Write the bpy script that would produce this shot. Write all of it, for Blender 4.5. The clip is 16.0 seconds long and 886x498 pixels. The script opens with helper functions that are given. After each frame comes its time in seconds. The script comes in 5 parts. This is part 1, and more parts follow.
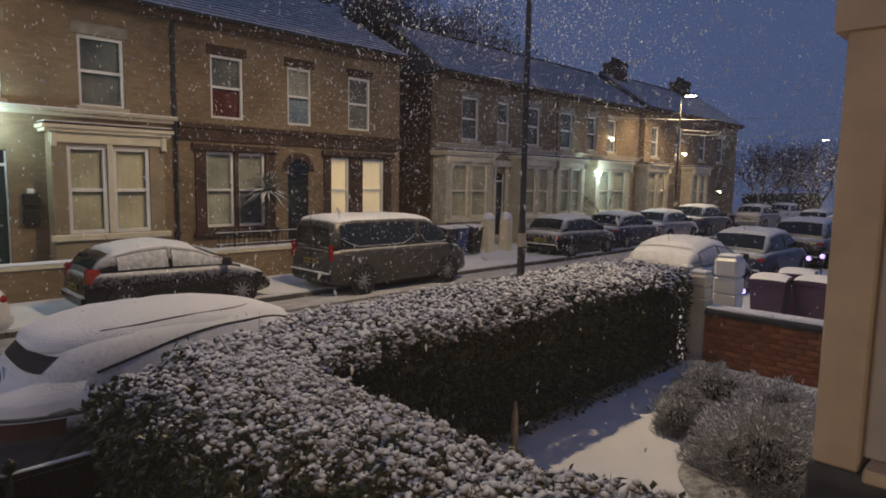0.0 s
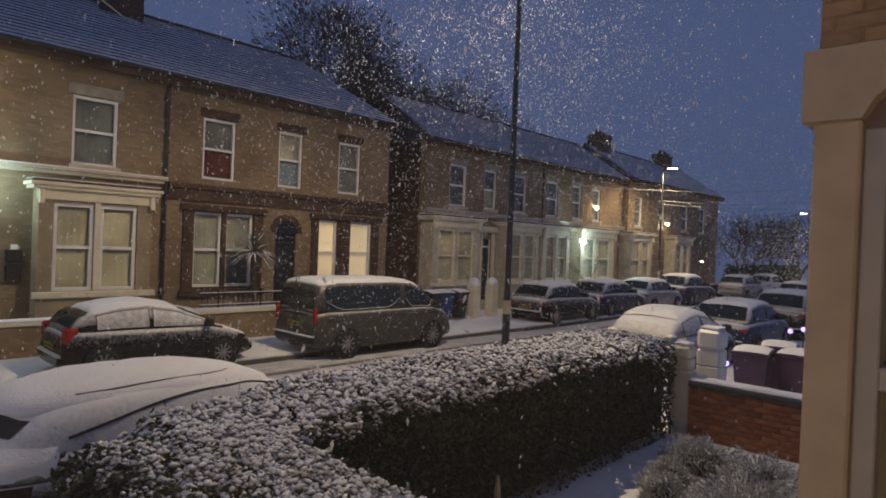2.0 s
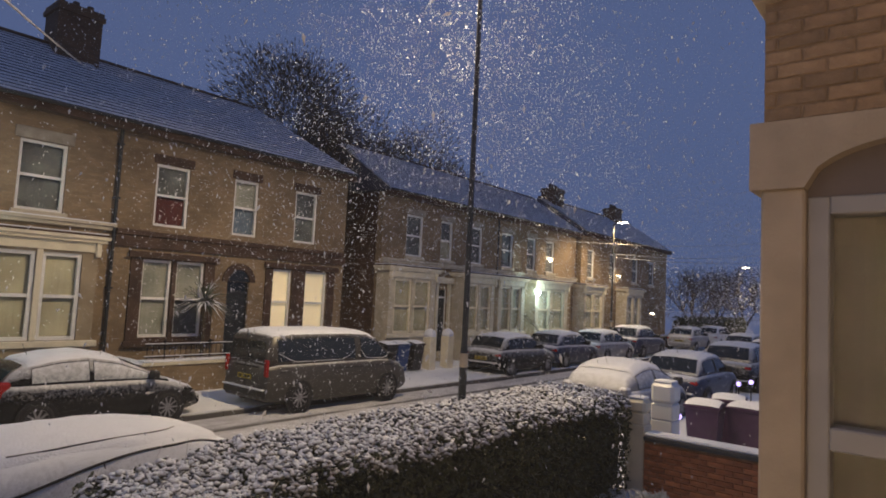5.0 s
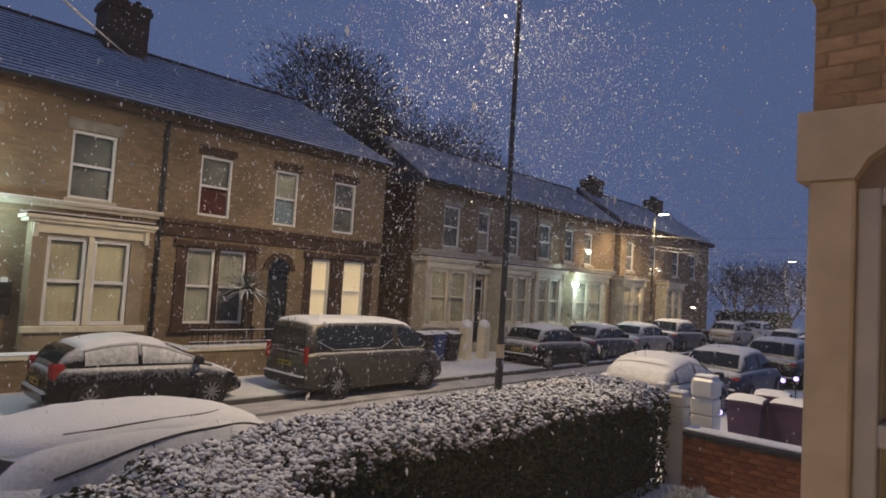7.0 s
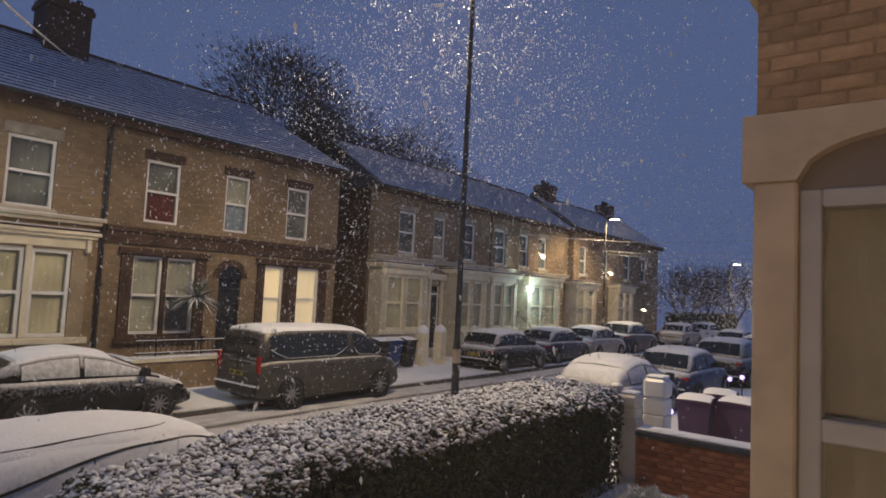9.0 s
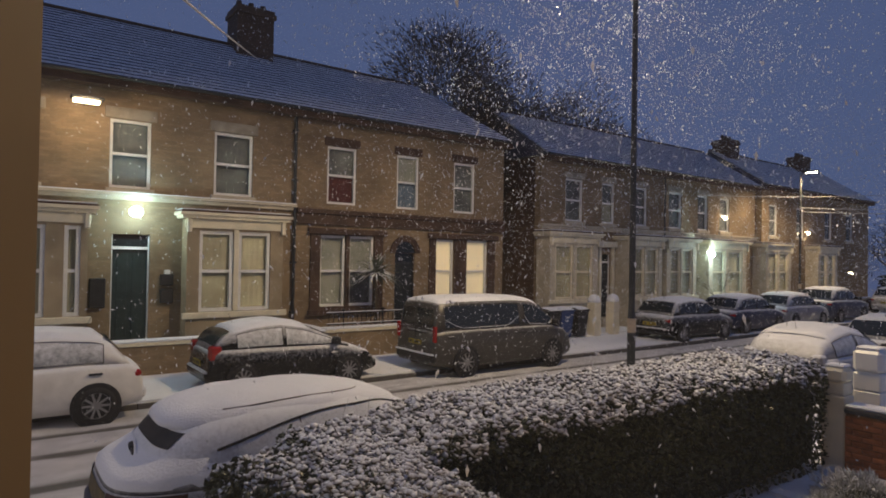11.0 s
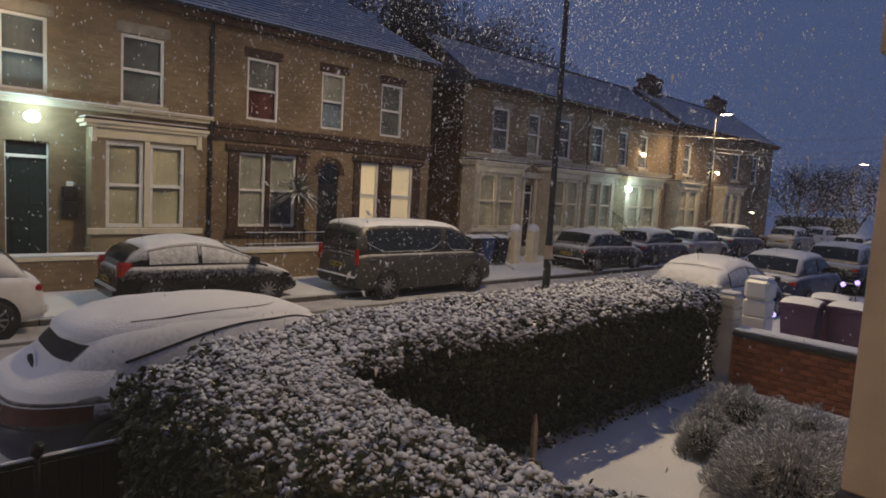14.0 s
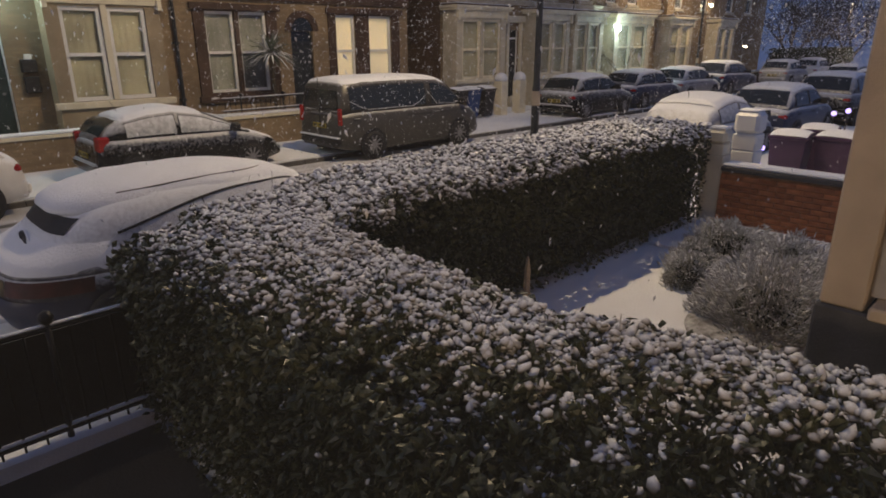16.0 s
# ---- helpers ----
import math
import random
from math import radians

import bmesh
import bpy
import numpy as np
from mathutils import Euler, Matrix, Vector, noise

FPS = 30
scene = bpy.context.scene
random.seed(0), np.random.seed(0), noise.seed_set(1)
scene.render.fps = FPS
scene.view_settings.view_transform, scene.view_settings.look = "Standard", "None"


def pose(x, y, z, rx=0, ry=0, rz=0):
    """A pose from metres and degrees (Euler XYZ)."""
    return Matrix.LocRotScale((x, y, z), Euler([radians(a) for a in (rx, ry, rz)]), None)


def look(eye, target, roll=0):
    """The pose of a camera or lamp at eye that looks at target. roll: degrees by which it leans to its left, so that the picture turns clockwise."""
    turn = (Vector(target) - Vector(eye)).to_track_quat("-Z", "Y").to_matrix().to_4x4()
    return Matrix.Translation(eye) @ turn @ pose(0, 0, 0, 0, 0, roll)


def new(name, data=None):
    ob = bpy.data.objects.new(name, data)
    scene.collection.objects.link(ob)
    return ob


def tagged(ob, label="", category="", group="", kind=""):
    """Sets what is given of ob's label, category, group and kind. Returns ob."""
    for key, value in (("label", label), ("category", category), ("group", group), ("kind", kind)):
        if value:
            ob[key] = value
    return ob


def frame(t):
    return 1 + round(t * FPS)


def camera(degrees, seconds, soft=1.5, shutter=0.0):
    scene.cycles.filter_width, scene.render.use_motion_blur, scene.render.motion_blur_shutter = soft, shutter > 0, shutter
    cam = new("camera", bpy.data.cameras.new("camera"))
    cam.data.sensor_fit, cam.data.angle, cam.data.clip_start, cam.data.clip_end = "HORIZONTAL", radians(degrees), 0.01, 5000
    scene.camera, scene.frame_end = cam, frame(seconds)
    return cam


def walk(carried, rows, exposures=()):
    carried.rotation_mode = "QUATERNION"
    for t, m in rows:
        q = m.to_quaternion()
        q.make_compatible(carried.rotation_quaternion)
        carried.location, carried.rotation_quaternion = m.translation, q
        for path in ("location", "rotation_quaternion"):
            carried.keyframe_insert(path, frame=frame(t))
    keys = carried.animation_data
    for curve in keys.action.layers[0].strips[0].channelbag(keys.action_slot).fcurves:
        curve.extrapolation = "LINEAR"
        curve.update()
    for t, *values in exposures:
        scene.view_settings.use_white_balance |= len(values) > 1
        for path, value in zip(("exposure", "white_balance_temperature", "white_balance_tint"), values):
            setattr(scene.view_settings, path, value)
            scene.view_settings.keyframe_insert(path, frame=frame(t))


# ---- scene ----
cam = camera(71.1, 16.0, soft=1.8)

PATH = [
    (0, (0.58, 1.979, 2.739), (2.0, 3.371, 2.52), 1.0),
    (0.5, (0.597, 1.97, 2.755), (1.933, 3.435, 2.495), 0.0),
    (1, (0.583, 1.961, 2.772), (1.828, 3.509, 2.542), 0.4),
    (1.5, (0.558, 1.941, 2.774), (1.786, 3.508, 2.585), 1.9),
    (2, (0.552, 1.944, 2.791), (2.007, 3.316, 2.776), 2.3),
    (2.5, (0.556, 1.945, 2.819), (2.087, 3.223, 2.968), 0.5),
    (3, (0.543, 1.947, 2.836), (2.068, 3.207, 3.132), 0.1),
    (3.5, (0.539, 1.949, 2.836), (2.103, 3.176, 3.051), 1.8),
    (6, (0.502, 1.989, 2.839), (1.99, 3.318, 2.973), 3.4),
    (6.5, (0.496, 1.978, 2.835), (1.953, 3.343, 2.958), 3.7),
    (7, (0.49, 1.964, 2.827), (1.956, 3.319, 2.942), 3.5),
    (7.5, (0.489, 1.966, 2.82), (1.971, 3.304, 2.937), 3.2),
    (8, (0.501, 1.973, 2.816), (2.066, 3.211, 2.952), 2.9),
    (10.5, (0.551, 1.997, 2.816), (2.018, 3.348, 2.974), 1.9),
    (11, (0.520, 1.997, 2.814), (1.698, 3.613, 2.843), 1.0),
    (11.5, (0.520, 1.974, 2.806), (1.616, 3.647, 2.833), 0.8),
    (12, (0.530, 1.952, 2.794), (1.623, 3.626, 2.798), 1.6),
    (12.5, (0.559, 1.939, 2.783), (1.772, 3.529, 2.745), 2.0),
    (13, (0.554, 1.958, 2.764), (1.803, 3.519, 2.706), 2.1),
    (13.5, (0.561, 1.97, 2.753), (1.846, 3.501, 2.691), 2.5),
    (14, (0.564, 1.983, 2.725), (1.927, 3.434, 2.532), 3.3),
    (14.5, (0.577, 2.022, 2.699), (1.976, 3.408, 2.349), 3.8),
    (15, (0.605, 2.033, 2.695), (1.997, 3.403, 2.268), 2.8),
    (15.5, (0.606, 2.019, 2.664), (1.944, 3.397, 2.106), 0.4),
    (16, (0.587, 1.994, 2.642), (1.917, 3.346, 2.008), -0.1),
]
walk(cam, [(t, look(eye, target, roll)) for t, eye, target, roll in PATH],
     exposures=[(0, 0.05), (0.5, 0.27), (1.2, 0.24), (1.8, 0.0), (2.4, 0.25), (3.0, 0.38), (8.0, 0.36), (10.5, 0.32), (11.2, 0.08), (11.8, 0.0), (14.0, 0.0), (15.0, 0.12), (16.0, 0.2)])

# ---- world and lights ----
wd = bpy.data.worlds.new("dusk")
scene.world = wd
wd.use_nodes = True
wn, wl = wd.node_tree.nodes, wd.node_tree.links
bg = wn["Background"]
sky = wn.new("ShaderNodeTexSky")
sky.sky_type = "NISHITA"
sky.sun_disc = False
sky.sun_elevation = radians(-3.5)
sky.sun_rotation = radians(200)
sky.ozone_density = 3.0
sky.dust_density = 1.5
tint = wn.new("ShaderNodeMix")
tint.data_type = "RGBA"
tint.inputs["Factor"].default_value = 0.85
tint.inputs["B"].default_value = (0.066, 0.096, 0.204, 1)
wl.new(sky.outputs[0], tint.inputs["A"])
wl.new(tint.outputs["Result"], bg.inputs["Color"])
bg.inputs["Strength"].default_value = 1.0


def lamp(name, loc, power, color, radius=0.12, spot=0):
    d = bpy.data.lights.new(name, "SPOT" if spot else "POINT")
    d.energy, d.color, d.shadow_soft_size = power, color, radius
    if spot:
        d.spot_size, d.spot_blend = radians(spot), 0.5
    o = new(name, d)
    o.location = loc
    return o


SODIUM = (1.0, 0.72, 0.42)
lamp("street_lamp_light", (9.34, 9.1, 9.36), 2100, (1.0, 0.745, 0.44), 0.12, 165)
lamp("street_lamp_light", (2.2, 17.5, 6.0), 55, SODIUM, 0.1)
lamp("street_lamp_light", (32.7, 15.75, 7.15), 900, (1.0, 0.74, 0.44), 0.12, 165)
# fill from the left: an unseen lamp added to brighten the neighbour's bay
lamp("street_lamp_light", (-10.0, 9.0, 7.5), 1100, (1.0, 0.78, 0.52), 0.12, 165)
lamp("street_lamp_light", (58.0, 14.2, 6.3), 1500, SODIUM, 0.12, 165)
lamp("door_light_glow", (3.33, 18.05, 3.8), 42, (0.66, 0.98, 1.0), 0.08)
lamp("door_light_glow", (27.3, 17.25, 3.1), 60, (0.72, 0.98, 1.0), 0.08)
# warm fill from an unseen, assumed room lamp, for the bay and post
lamp("room_lamp_light", (-0.3, 0.9, 2.2), 95, (1.0, 0.70, 0.43), 0.09)
lamp("wall_light_glow", (29.58, 18.1, 5.0), 8, SODIUM, 0.06)
lamp("wall_light_glow", (38.4, 18.1, 4.6), 10, SODIUM, 0.06)


# ---- materials ----
def mat(name, color, rough=0.7, metal=0.0, vary=0.25, scale=6.0, bump=0.15, bump_scale=60.0, color2=None):
    m = bpy.data.materials.new(name)
    m.use_nodes = True
    n, l = m.node_tree.nodes, m.node_tree.links
    b = n["Principled BSDF"]
    b.inputs["Roughness"].default_value, b.inputs["Metallic"].default_value = rough, metal
    co = n.new("ShaderNodeTexCoord")
    big = n.new("ShaderNodeTexNoise")
    big.inputs["Scale"].default_value, big.inputs["Detail"].default_value = scale, 5
    fine = n.new("ShaderNodeTexNoise")
    fine.inputs["Scale"].default_value, fine.inputs["Detail"].default_value = bump_scale, 3
    ramp = n.new("ShaderNodeValToRGB")
    c = Vector(color)
    lo = Vector(color2) if color2 else c * (1 - vary)
    hi = c * (1 + vary * 0.5)
    ramp.color_ramp.elements[0].position, ramp.color_ramp.elements[1].position = 0.33, 0.67
    ramp.color_ramp.elements[0].color = (*lo, 1)
    ramp.color_ramp.elements[1].color = (*hi, 1)
    l.new(co.outputs["Object"], big.inputs["Vector"])
    l.new(co.outputs["Object"], fine.inputs["Vector"])
    l.new(big.outputs["Fac"], ramp.inputs["Fac"])
    l.new(ramp.outputs["Color"], b.inputs["Base Color"])
    if bump:
        bp = n.new("ShaderNodeBump")
        bp.inputs["Strength"].default_value, bp.inputs["Distance"].default_value = bump, 0.02
        l.new(fine.outputs["Fac"], bp.inputs["Height"])
        l.new(bp.outputs["Normal"], b.inputs["Normal"])
    return m


def brick_mat(name, c1, c2, mortar, bw=0.225, bh=0.075):
    """Brickwork of real size on walls that run along x or y."""
    m = mat(name, c1, 0.9, 0, 0.3, 1.2, 0, 60)
    n, l = m.node_tree.nodes, m.node_tree.links
    b = n["Principled BSDF"]
    co = n.new("ShaderNodeTexCoord")
    sep, add, comb = n.new("ShaderNodeSeparateXYZ"), n.new("ShaderNodeMath"), n.new("ShaderNodeCombineXYZ")
    l.new(co.outputs["Object"], sep.inputs[0])
    l.new(sep.outputs["X"], add.inputs[0])
    l.new(sep.outputs["Y"], add.inputs[1])
    l.new(add.outputs[0], comb.inputs["X"])
    l.new(sep.outputs["Z"], comb.inputs["Y"])
    br = n.new("ShaderNodeTexBrick")
    br.inputs["Scale"].default_value = 1.0
    br.inputs["Brick Width"].default_value, br.inputs["Row Height"].default_value = bw, bh
    br.inputs["Mortar Size"].default_value = 0.006
    br.inputs["Color1"].default_value, br.inputs["Color2"].default_value = (*c1, 1), (*c2, 1)
    br.inputs["Mortar"].default_value = (*mortar, 1)
    l.new(comb.outputs[0], br.inputs["Vector"])
    stain = n.new("ShaderNodeTexNoise")
    stain.inputs["Scale"].default_value, stain.inputs["Detail"].default_value = 0.9, 6
    l.new(co.outputs["Object"], stain.inputs["Vector"])
    rp = n.new("ShaderNodeValToRGB")
    rp.color_ramp.elements[0].position, rp.color_ramp.elements[1].position = 0.3, 0.75
    rp.color_ramp.elements[0].color, rp.color_ramp.elements[1].color = (0.55, 0.52, 0.5, 1), (1.1, 1.08, 1.05, 1)
    l.new(stain.outputs["Fac"], rp.inputs["Fac"])
    mx = n.new("ShaderNodeMix")
    mx.data_type, mx.blend_type = "RGBA", "MULTIPLY"
    mx.inputs["Factor"].default_value = 0.8
    l.new(br.outputs["Color"], mx.inputs["A"])
    l.new(rp.outputs["Color"], mx.inputs["B"])
    l.new(mx.outputs["Result"], b.inputs["Base Color"])
    bp = n.new("ShaderNodeBump")
    bp.inputs["Strength"].default_value, bp.inputs["Distance"].default_value = 0.5, 0.01
    l.new(br.outputs["Fac"], bp.inputs["Height"])
    bp.invert = True
    l.new(bp.outputs["Normal"], b.inputs["Normal"])
    return m


def dusted(name, color, rough=0.3, metal=0.3, low=0.35, high=0.8, speck=0.35, grain=9.0):
    """A surface on which snow lies where it faces up, with a thin crust of flakes on steeper parts."""
    m = mat(name, color, rough, metal, 0.12, 5, 0)
    n, l = m.node_tree.nodes, m.node_tree.links
    b = n["Principled BSDF"]
    src = b.inputs["Base Color"].links[0].from_socket
    geo, sep = n.new("ShaderNodeNewGeometry"), n.new("ShaderNodeSeparateXYZ")
    l.new(geo.outputs["Normal"], sep.inputs[0])
    noi = n.new("ShaderNodeTexNoise")
    noi.inputs["Scale"].default_value, noi.inputs["Detail"].default_value = grain, 7
    noi.inputs["Roughness"].default_value = 0.75
    co = n.new("ShaderNodeTexCoord")
    l.new(co.outputs["Object"], noi.inputs["Vector"])
    a = n.new("ShaderNodeMath")
    a.operation = "MULTIPLY_ADD"
    l.new(noi.outputs["Fac"], a.inputs[0])
    a.inputs[1].default_value = speck * 2
    l.new(sep.outputs["Z"], a.inputs[2])
    mr = n.new("ShaderNodeMapRange")
    mr.inputs["From Min"].default_value, mr.inputs["From Max"].default_value = low + speck, high + speck
    l.new(a.outputs[0], mr.inputs["Value"])
    mx = n.new("ShaderNodeMix")
    mx.data_type = "RGBA"
    l.new(mr.outputs[0], mx.inputs["Factor"])
    l.new(src, mx.inputs["A"])
    mx.inputs["B"].default_value = (0.78, 0.8, 0.83, 1)
    l.new(mx.outputs["Result"], b.inputs["Base Color"])
    r = n.new("ShaderNodeMapRange")
    r.inputs["To Min"].default_value, r.inputs["To Max"].default_value = rough, 0.9
    l.new(mr.outputs[0], r.inputs["Value"])
    l.new(r.outputs[0], b.inputs["Roughness"])
    mt = n.new("ShaderNodeMapRange")
    mt.inputs["To Min"].default_value, mt.inputs["To Max"].default_value = metal, 0.0
    l.new(mr.outputs[0], mt.inputs["Value"])
    l.new(mt.outputs[0], b.inputs["Metallic"])
    return m


def glow(name, color, strength):
    m = bpy.data.materials.new(name)
    m.use_nodes = True
    b = m.node_tree.nodes["Principled BSDF"]
    b.inputs["Base Color"].default_value = (*color, 1)
    b.inputs["Emission Color"].default_value = (*color, 1)
    b.inputs["Emission Strength"].default_value = strength
    return m


SNOW = mat("snow", (0.80, 0.82, 0.86), 0.85, 0, 0.06, 3, 0.5, 45)
BRICK = brick_mat("buff_brick", (0.335, 0.25, 0.155), (0.25, 0.185, 0.115), (0.24, 0.19, 0.13))
BUFF_STONE = mat("buff_stone", (0.33, 0.265, 0.175), 0.85, 0, 0.25, 1.6, 0.2, 40)
# soot for chimneys and garden walls, painted shade for house sides
BRICK_DK = brick_mat("sooty_shaded_brick", (0.135, 0.085, 0.055), (0.09, 0.055, 0.04), (0.07, 0.055, 0.045))
BRICK_RED = mat("red_brick", (0.46, 0.165, 0.07), 0.9, 0, 0.35, 7, 0.4, 60)
MORTAR = mat("mortar", (0.30, 0.16, 0.09), 0.95)
STONE = mat("painted_stone", (0.52, 0.47, 0.36), 0.8, 0, 0.18, 2.5, 0.2, 40)
STONE_DK = mat("sooty_stone", (0.075, 0.045, 0.032), 0.85, 0, 0.35, 2.5, 0.25, 40)
STONE_NEAR = mat("sandstone", (0.60, 0.475, 0.325), 0.85, 0, 0.2, 3, 0.25, 50)
CREAM = mat("cream_paint", (0.72, 0.66, 0.50), 0.6, 0, 0.12, 3, 0.1, 40)
LINTEL_GREY = mat("grey_lintel_stone", (0.36, 0.32, 0.25), 0.85, 0, 0.3, 3, 0.2, 40)
FRAME_GREY = mat("weathered_frame_paint", (0.46, 0.43, 0.39), 0.5, 0, 0.12, 4, 0.05)
WHITE = mat("white_upvc", (0.78, 0.78, 0.76), 0.4, 0, 0.06, 4, 0)
SLATE = dusted("snowy_slate", (0.055, 0.065, 0.09), 0.6, 0.0, 0.15, 1.1, 0.5)
DARK = mat("dark_paint", (0.02, 0.025, 0.03), 0.4, 0, 0.2, 4, 0.05)
BLACK = mat("black_plastic", (0.012, 0.012, 0.014), 0.55, 0, 0.2, 6, 0.05)
RUBBER = mat("tyre_rubber", (0.02, 0.02, 0.022), 0.85, 0, 0.3, 20, 0.2)
ALLOY = mat("alloy", (0.32, 0.32, 0.33), 0.35, 0.8, 0.1, 8, 0)
CURTAIN = mat("net_curtain", (0.40, 0.365, 0.27), 0.9, 0, 0.25, 1.2, 0.05, 30)
# grey of the nets also stands for sky reflected in the panes
ROOM = mat("net_and_sky_reflection", (0.13, 0.135, 0.14), 0.9, 0, 0.35, 2.5, 0)
GREY_NET = mat("pale_grey_net", (0.27, 0.265, 0.24), 0.9, 0, 0.3, 1.5, 0)
RED_CURT = mat("red_curtain", (0.075, 0.014, 0.014), 0.9, 0, 0.3, 9, 0.2, 30)
BLUE_CURT = mat("blue_curtain", (0.13, 0.17, 0.24), 0.9, 0, 0.3, 9, 0.2, 30)
LIT = glow("lit_blind", (1.0, 0.83, 0.58), 0.15)
IRON = mat("black_iron", (0.02, 0.02, 0.022), 0.5, 0.6, 0.2, 10, 0.1)
BARK = mat("bark", (0.07, 0.055, 0.04), 0.9, 0, 0.3, 8, 0.4, 40)
LAMP_GLOW = glow("lamp_lens", (1.0, 0.85, 0.6), 30)
WALL_GLOW = glow("wall_lamp_lens", (1.0, 0.82, 0.55), 7)
COOL_GLOW = glow("door_lamp_lens", (0.72, 1.0, 0.95), 25)
TAIL = mat("red_lens", (0.30, 0.014, 0.012), 0.2, 0, 0.1, 4, 0)
PLATE = mat("yellow_plate", (0.34, 0.26, 0.03), 0.5, 0, 0.1, 4, 0)
POST = mat("lamp_post_paint", (0.05, 0.052, 0.05), 0.5, 0.2, 0.3, 8, 0.1)


def glass_mat():
    m = bpy.data.materials.new("window_glass")
    m.use_nodes = True
    b = m.node_tree.nodes["Principled BSDF"]
    b.inputs["Base Color"].default_value = (0.9, 0.95, 0.95, 1)
    b.inputs["Roughness"].default_value = 0.03
    b.inputs["Transmission Weight"].default_value = 1.0
    b.inputs["IOR"].default_value = 1.15
    return m


GLASS = glass_mat()
CAR_GLASS = mat("tinted_car_glass", (0.02, 0.025, 0.03), 0.08, 0, 0.1, 4, 0)
FROST_GLASS = dusted("frosted_car_glass", (0.05, 0.06, 0.065), 0.25, 0.0, 0.0, 0.55, 0.5)


# ---- mesh helpers ----
def link_mesh(name, me, material, parent=None, label=""):
    if isinstance(material, (list, tuple)):
        for m in material:
            me.materials.append(m)
    else:
        me.materials.append(material)
    ob = new(name, me)
    if parent is not None:
        ob.parent = parent
    if label:
        ob["label"] = label
    return ob


def part(name, bm, material, parent=None, label="", smooth=False):
    me = bpy.data.meshes.new(name)
    bmesh.ops.recalc_face_normals(bm, faces=bm.faces)
    bm.to_mesh(me)
    bm.free()
    if smooth:
        for p in me.polygons:
            p.use_smooth = True
    return link_mesh(name, me, material, parent, label)


def thing(name, label, category, loc=(0, 0, 0), rz=0, group="", kind=""):
    e = new(name)
    e.empty_display_size = 0.1
    e.matrix_basis = pose(*loc, 0, 0, rz)
    return tagged(e, label, category, group, kind)


def box(bm, x0, x1, y0, y1, z0, z1, bev=0.0):
    r = bmesh.ops.create_cube(bm, size=1)
    vs = r["verts"]
    for v in vs:
        v.co = Vector(((x0 + x1) / 2 + v.co.x * (x1 - x0), (y0 + y1) / 2 + v.co.y * (y1 - y0), (z0 + z1) / 2 + v.co.z * (z1 - z0)))
    if bev:
        es = list({e for v in vs for e in v.link_edges})
        bmesh.ops.bevel(bm, geom=es, offset=bev, segments=1, affect="EDGES", profile=0.5)
    return vs


def cyl(bm, p0, p1, r0, r1=None, seg=12):
    r1 = r0 if r1 is None else r1
    p0, p1 = Vector(p0), Vector(p1)
    d = p1 - p0
    m = Matrix.Translation((p0 + p1) / 2) @ d.to_track_quat("Z", "Y").to_matrix().to_4x4()
    return bmesh.ops.create_cone(bm, cap_ends=True, segments=seg, radius1=r0, radius2=r1, depth=d.length, matrix=m)["verts"]


def boxpart(name, dims, material, parent=None, label="", bev=0.0):
    bm = bmesh.new()
    box(bm, *dims, bev)
    return part(name, bm, material, parent, label)


def loft(bm, rings, cap=True):
    vs = [[bm.verts.new(p) for p in r] for r in rings]
    k = len(rings[0])
    for a, b in zip(vs, vs[1:]):
        for i in range(k):
            bm.faces.new((a[i], a[(i + 1) % k], b[(i + 1) % k], b[i]))
    if cap:
        bm.faces.new(vs[0])
        bm.faces.new(vs[-1])
    return vs


def sheet(bm, rows):
    vs = [[bm.verts.new(p) for p in r] for r in rows]
    for a, b in zip(vs, vs[1:]):
        for i in range(len(a) - 1):
            bm.faces.new((a[i], a[i + 1], b[i + 1], b[i]))
    return vs


def wall_x(bm, x0, x1, y0, y1, z0, z1, holes):
    """A wall along x from y0 (front) to y1 (back), with holes (xa, xb, za, zb) cut right through."""
    xs = sorted({x0, x1, *[h[0] for h in holes], *[h[1] for h in holes]})
    zs = sorted({z0, z1, *[h[2] for h in holes], *[h[3] for h in holes]})
    solid = {}
    for i in range(len(xs) - 1):
        for j in range(len(zs) - 1):
            cx, cz = (xs[i] + xs[i + 1]) / 2, (zs[j] + zs[j + 1]) / 2
            solid[i, j] = not any(h[0] < cx < h[1] and h[2] < cz < h[3] for h in holes)
    cache = {}

    def v(i, j, y):
        if (i, j, y) not in cache:
            cache[i, j, y] = bm.verts.new((xs[i], y, zs[j]))
        return cache[i, j, y]
    for (i, j), s in solid.items():
        if not s:
            continue
        for y in (y0, y1):
            bm.faces.new((v(i, j, y), v(i + 1, j, y), v(i + 1, j + 1, y), v(i, j + 1, y)))
        for di, dj, a, b in ((-1, 0, (i, j), (i, j + 1)), (1, 0, (i + 1, j), (i + 1, j + 1)), (0, -1, (i, j), (i + 1, j)), (0, 1, (i, j + 1), (i + 1, j + 1))):
            if not solid.get((i + di, j + dj), False):
                bm.faces.new((v(*a, y0), v(*b, y0), v(*b, y1), v(*a, y1)))


# ---- ground ----
boxpart("ground", (-150, 400, -120, 300, -0.4, -0.06), SNOW, None)
tagged(bpy.data.objects["ground"], "snow-covered ground reaching to the dusky horizon", "ground", kind="structure")

KERB_NEAR, KERB_FAR = 8.75, 14.4


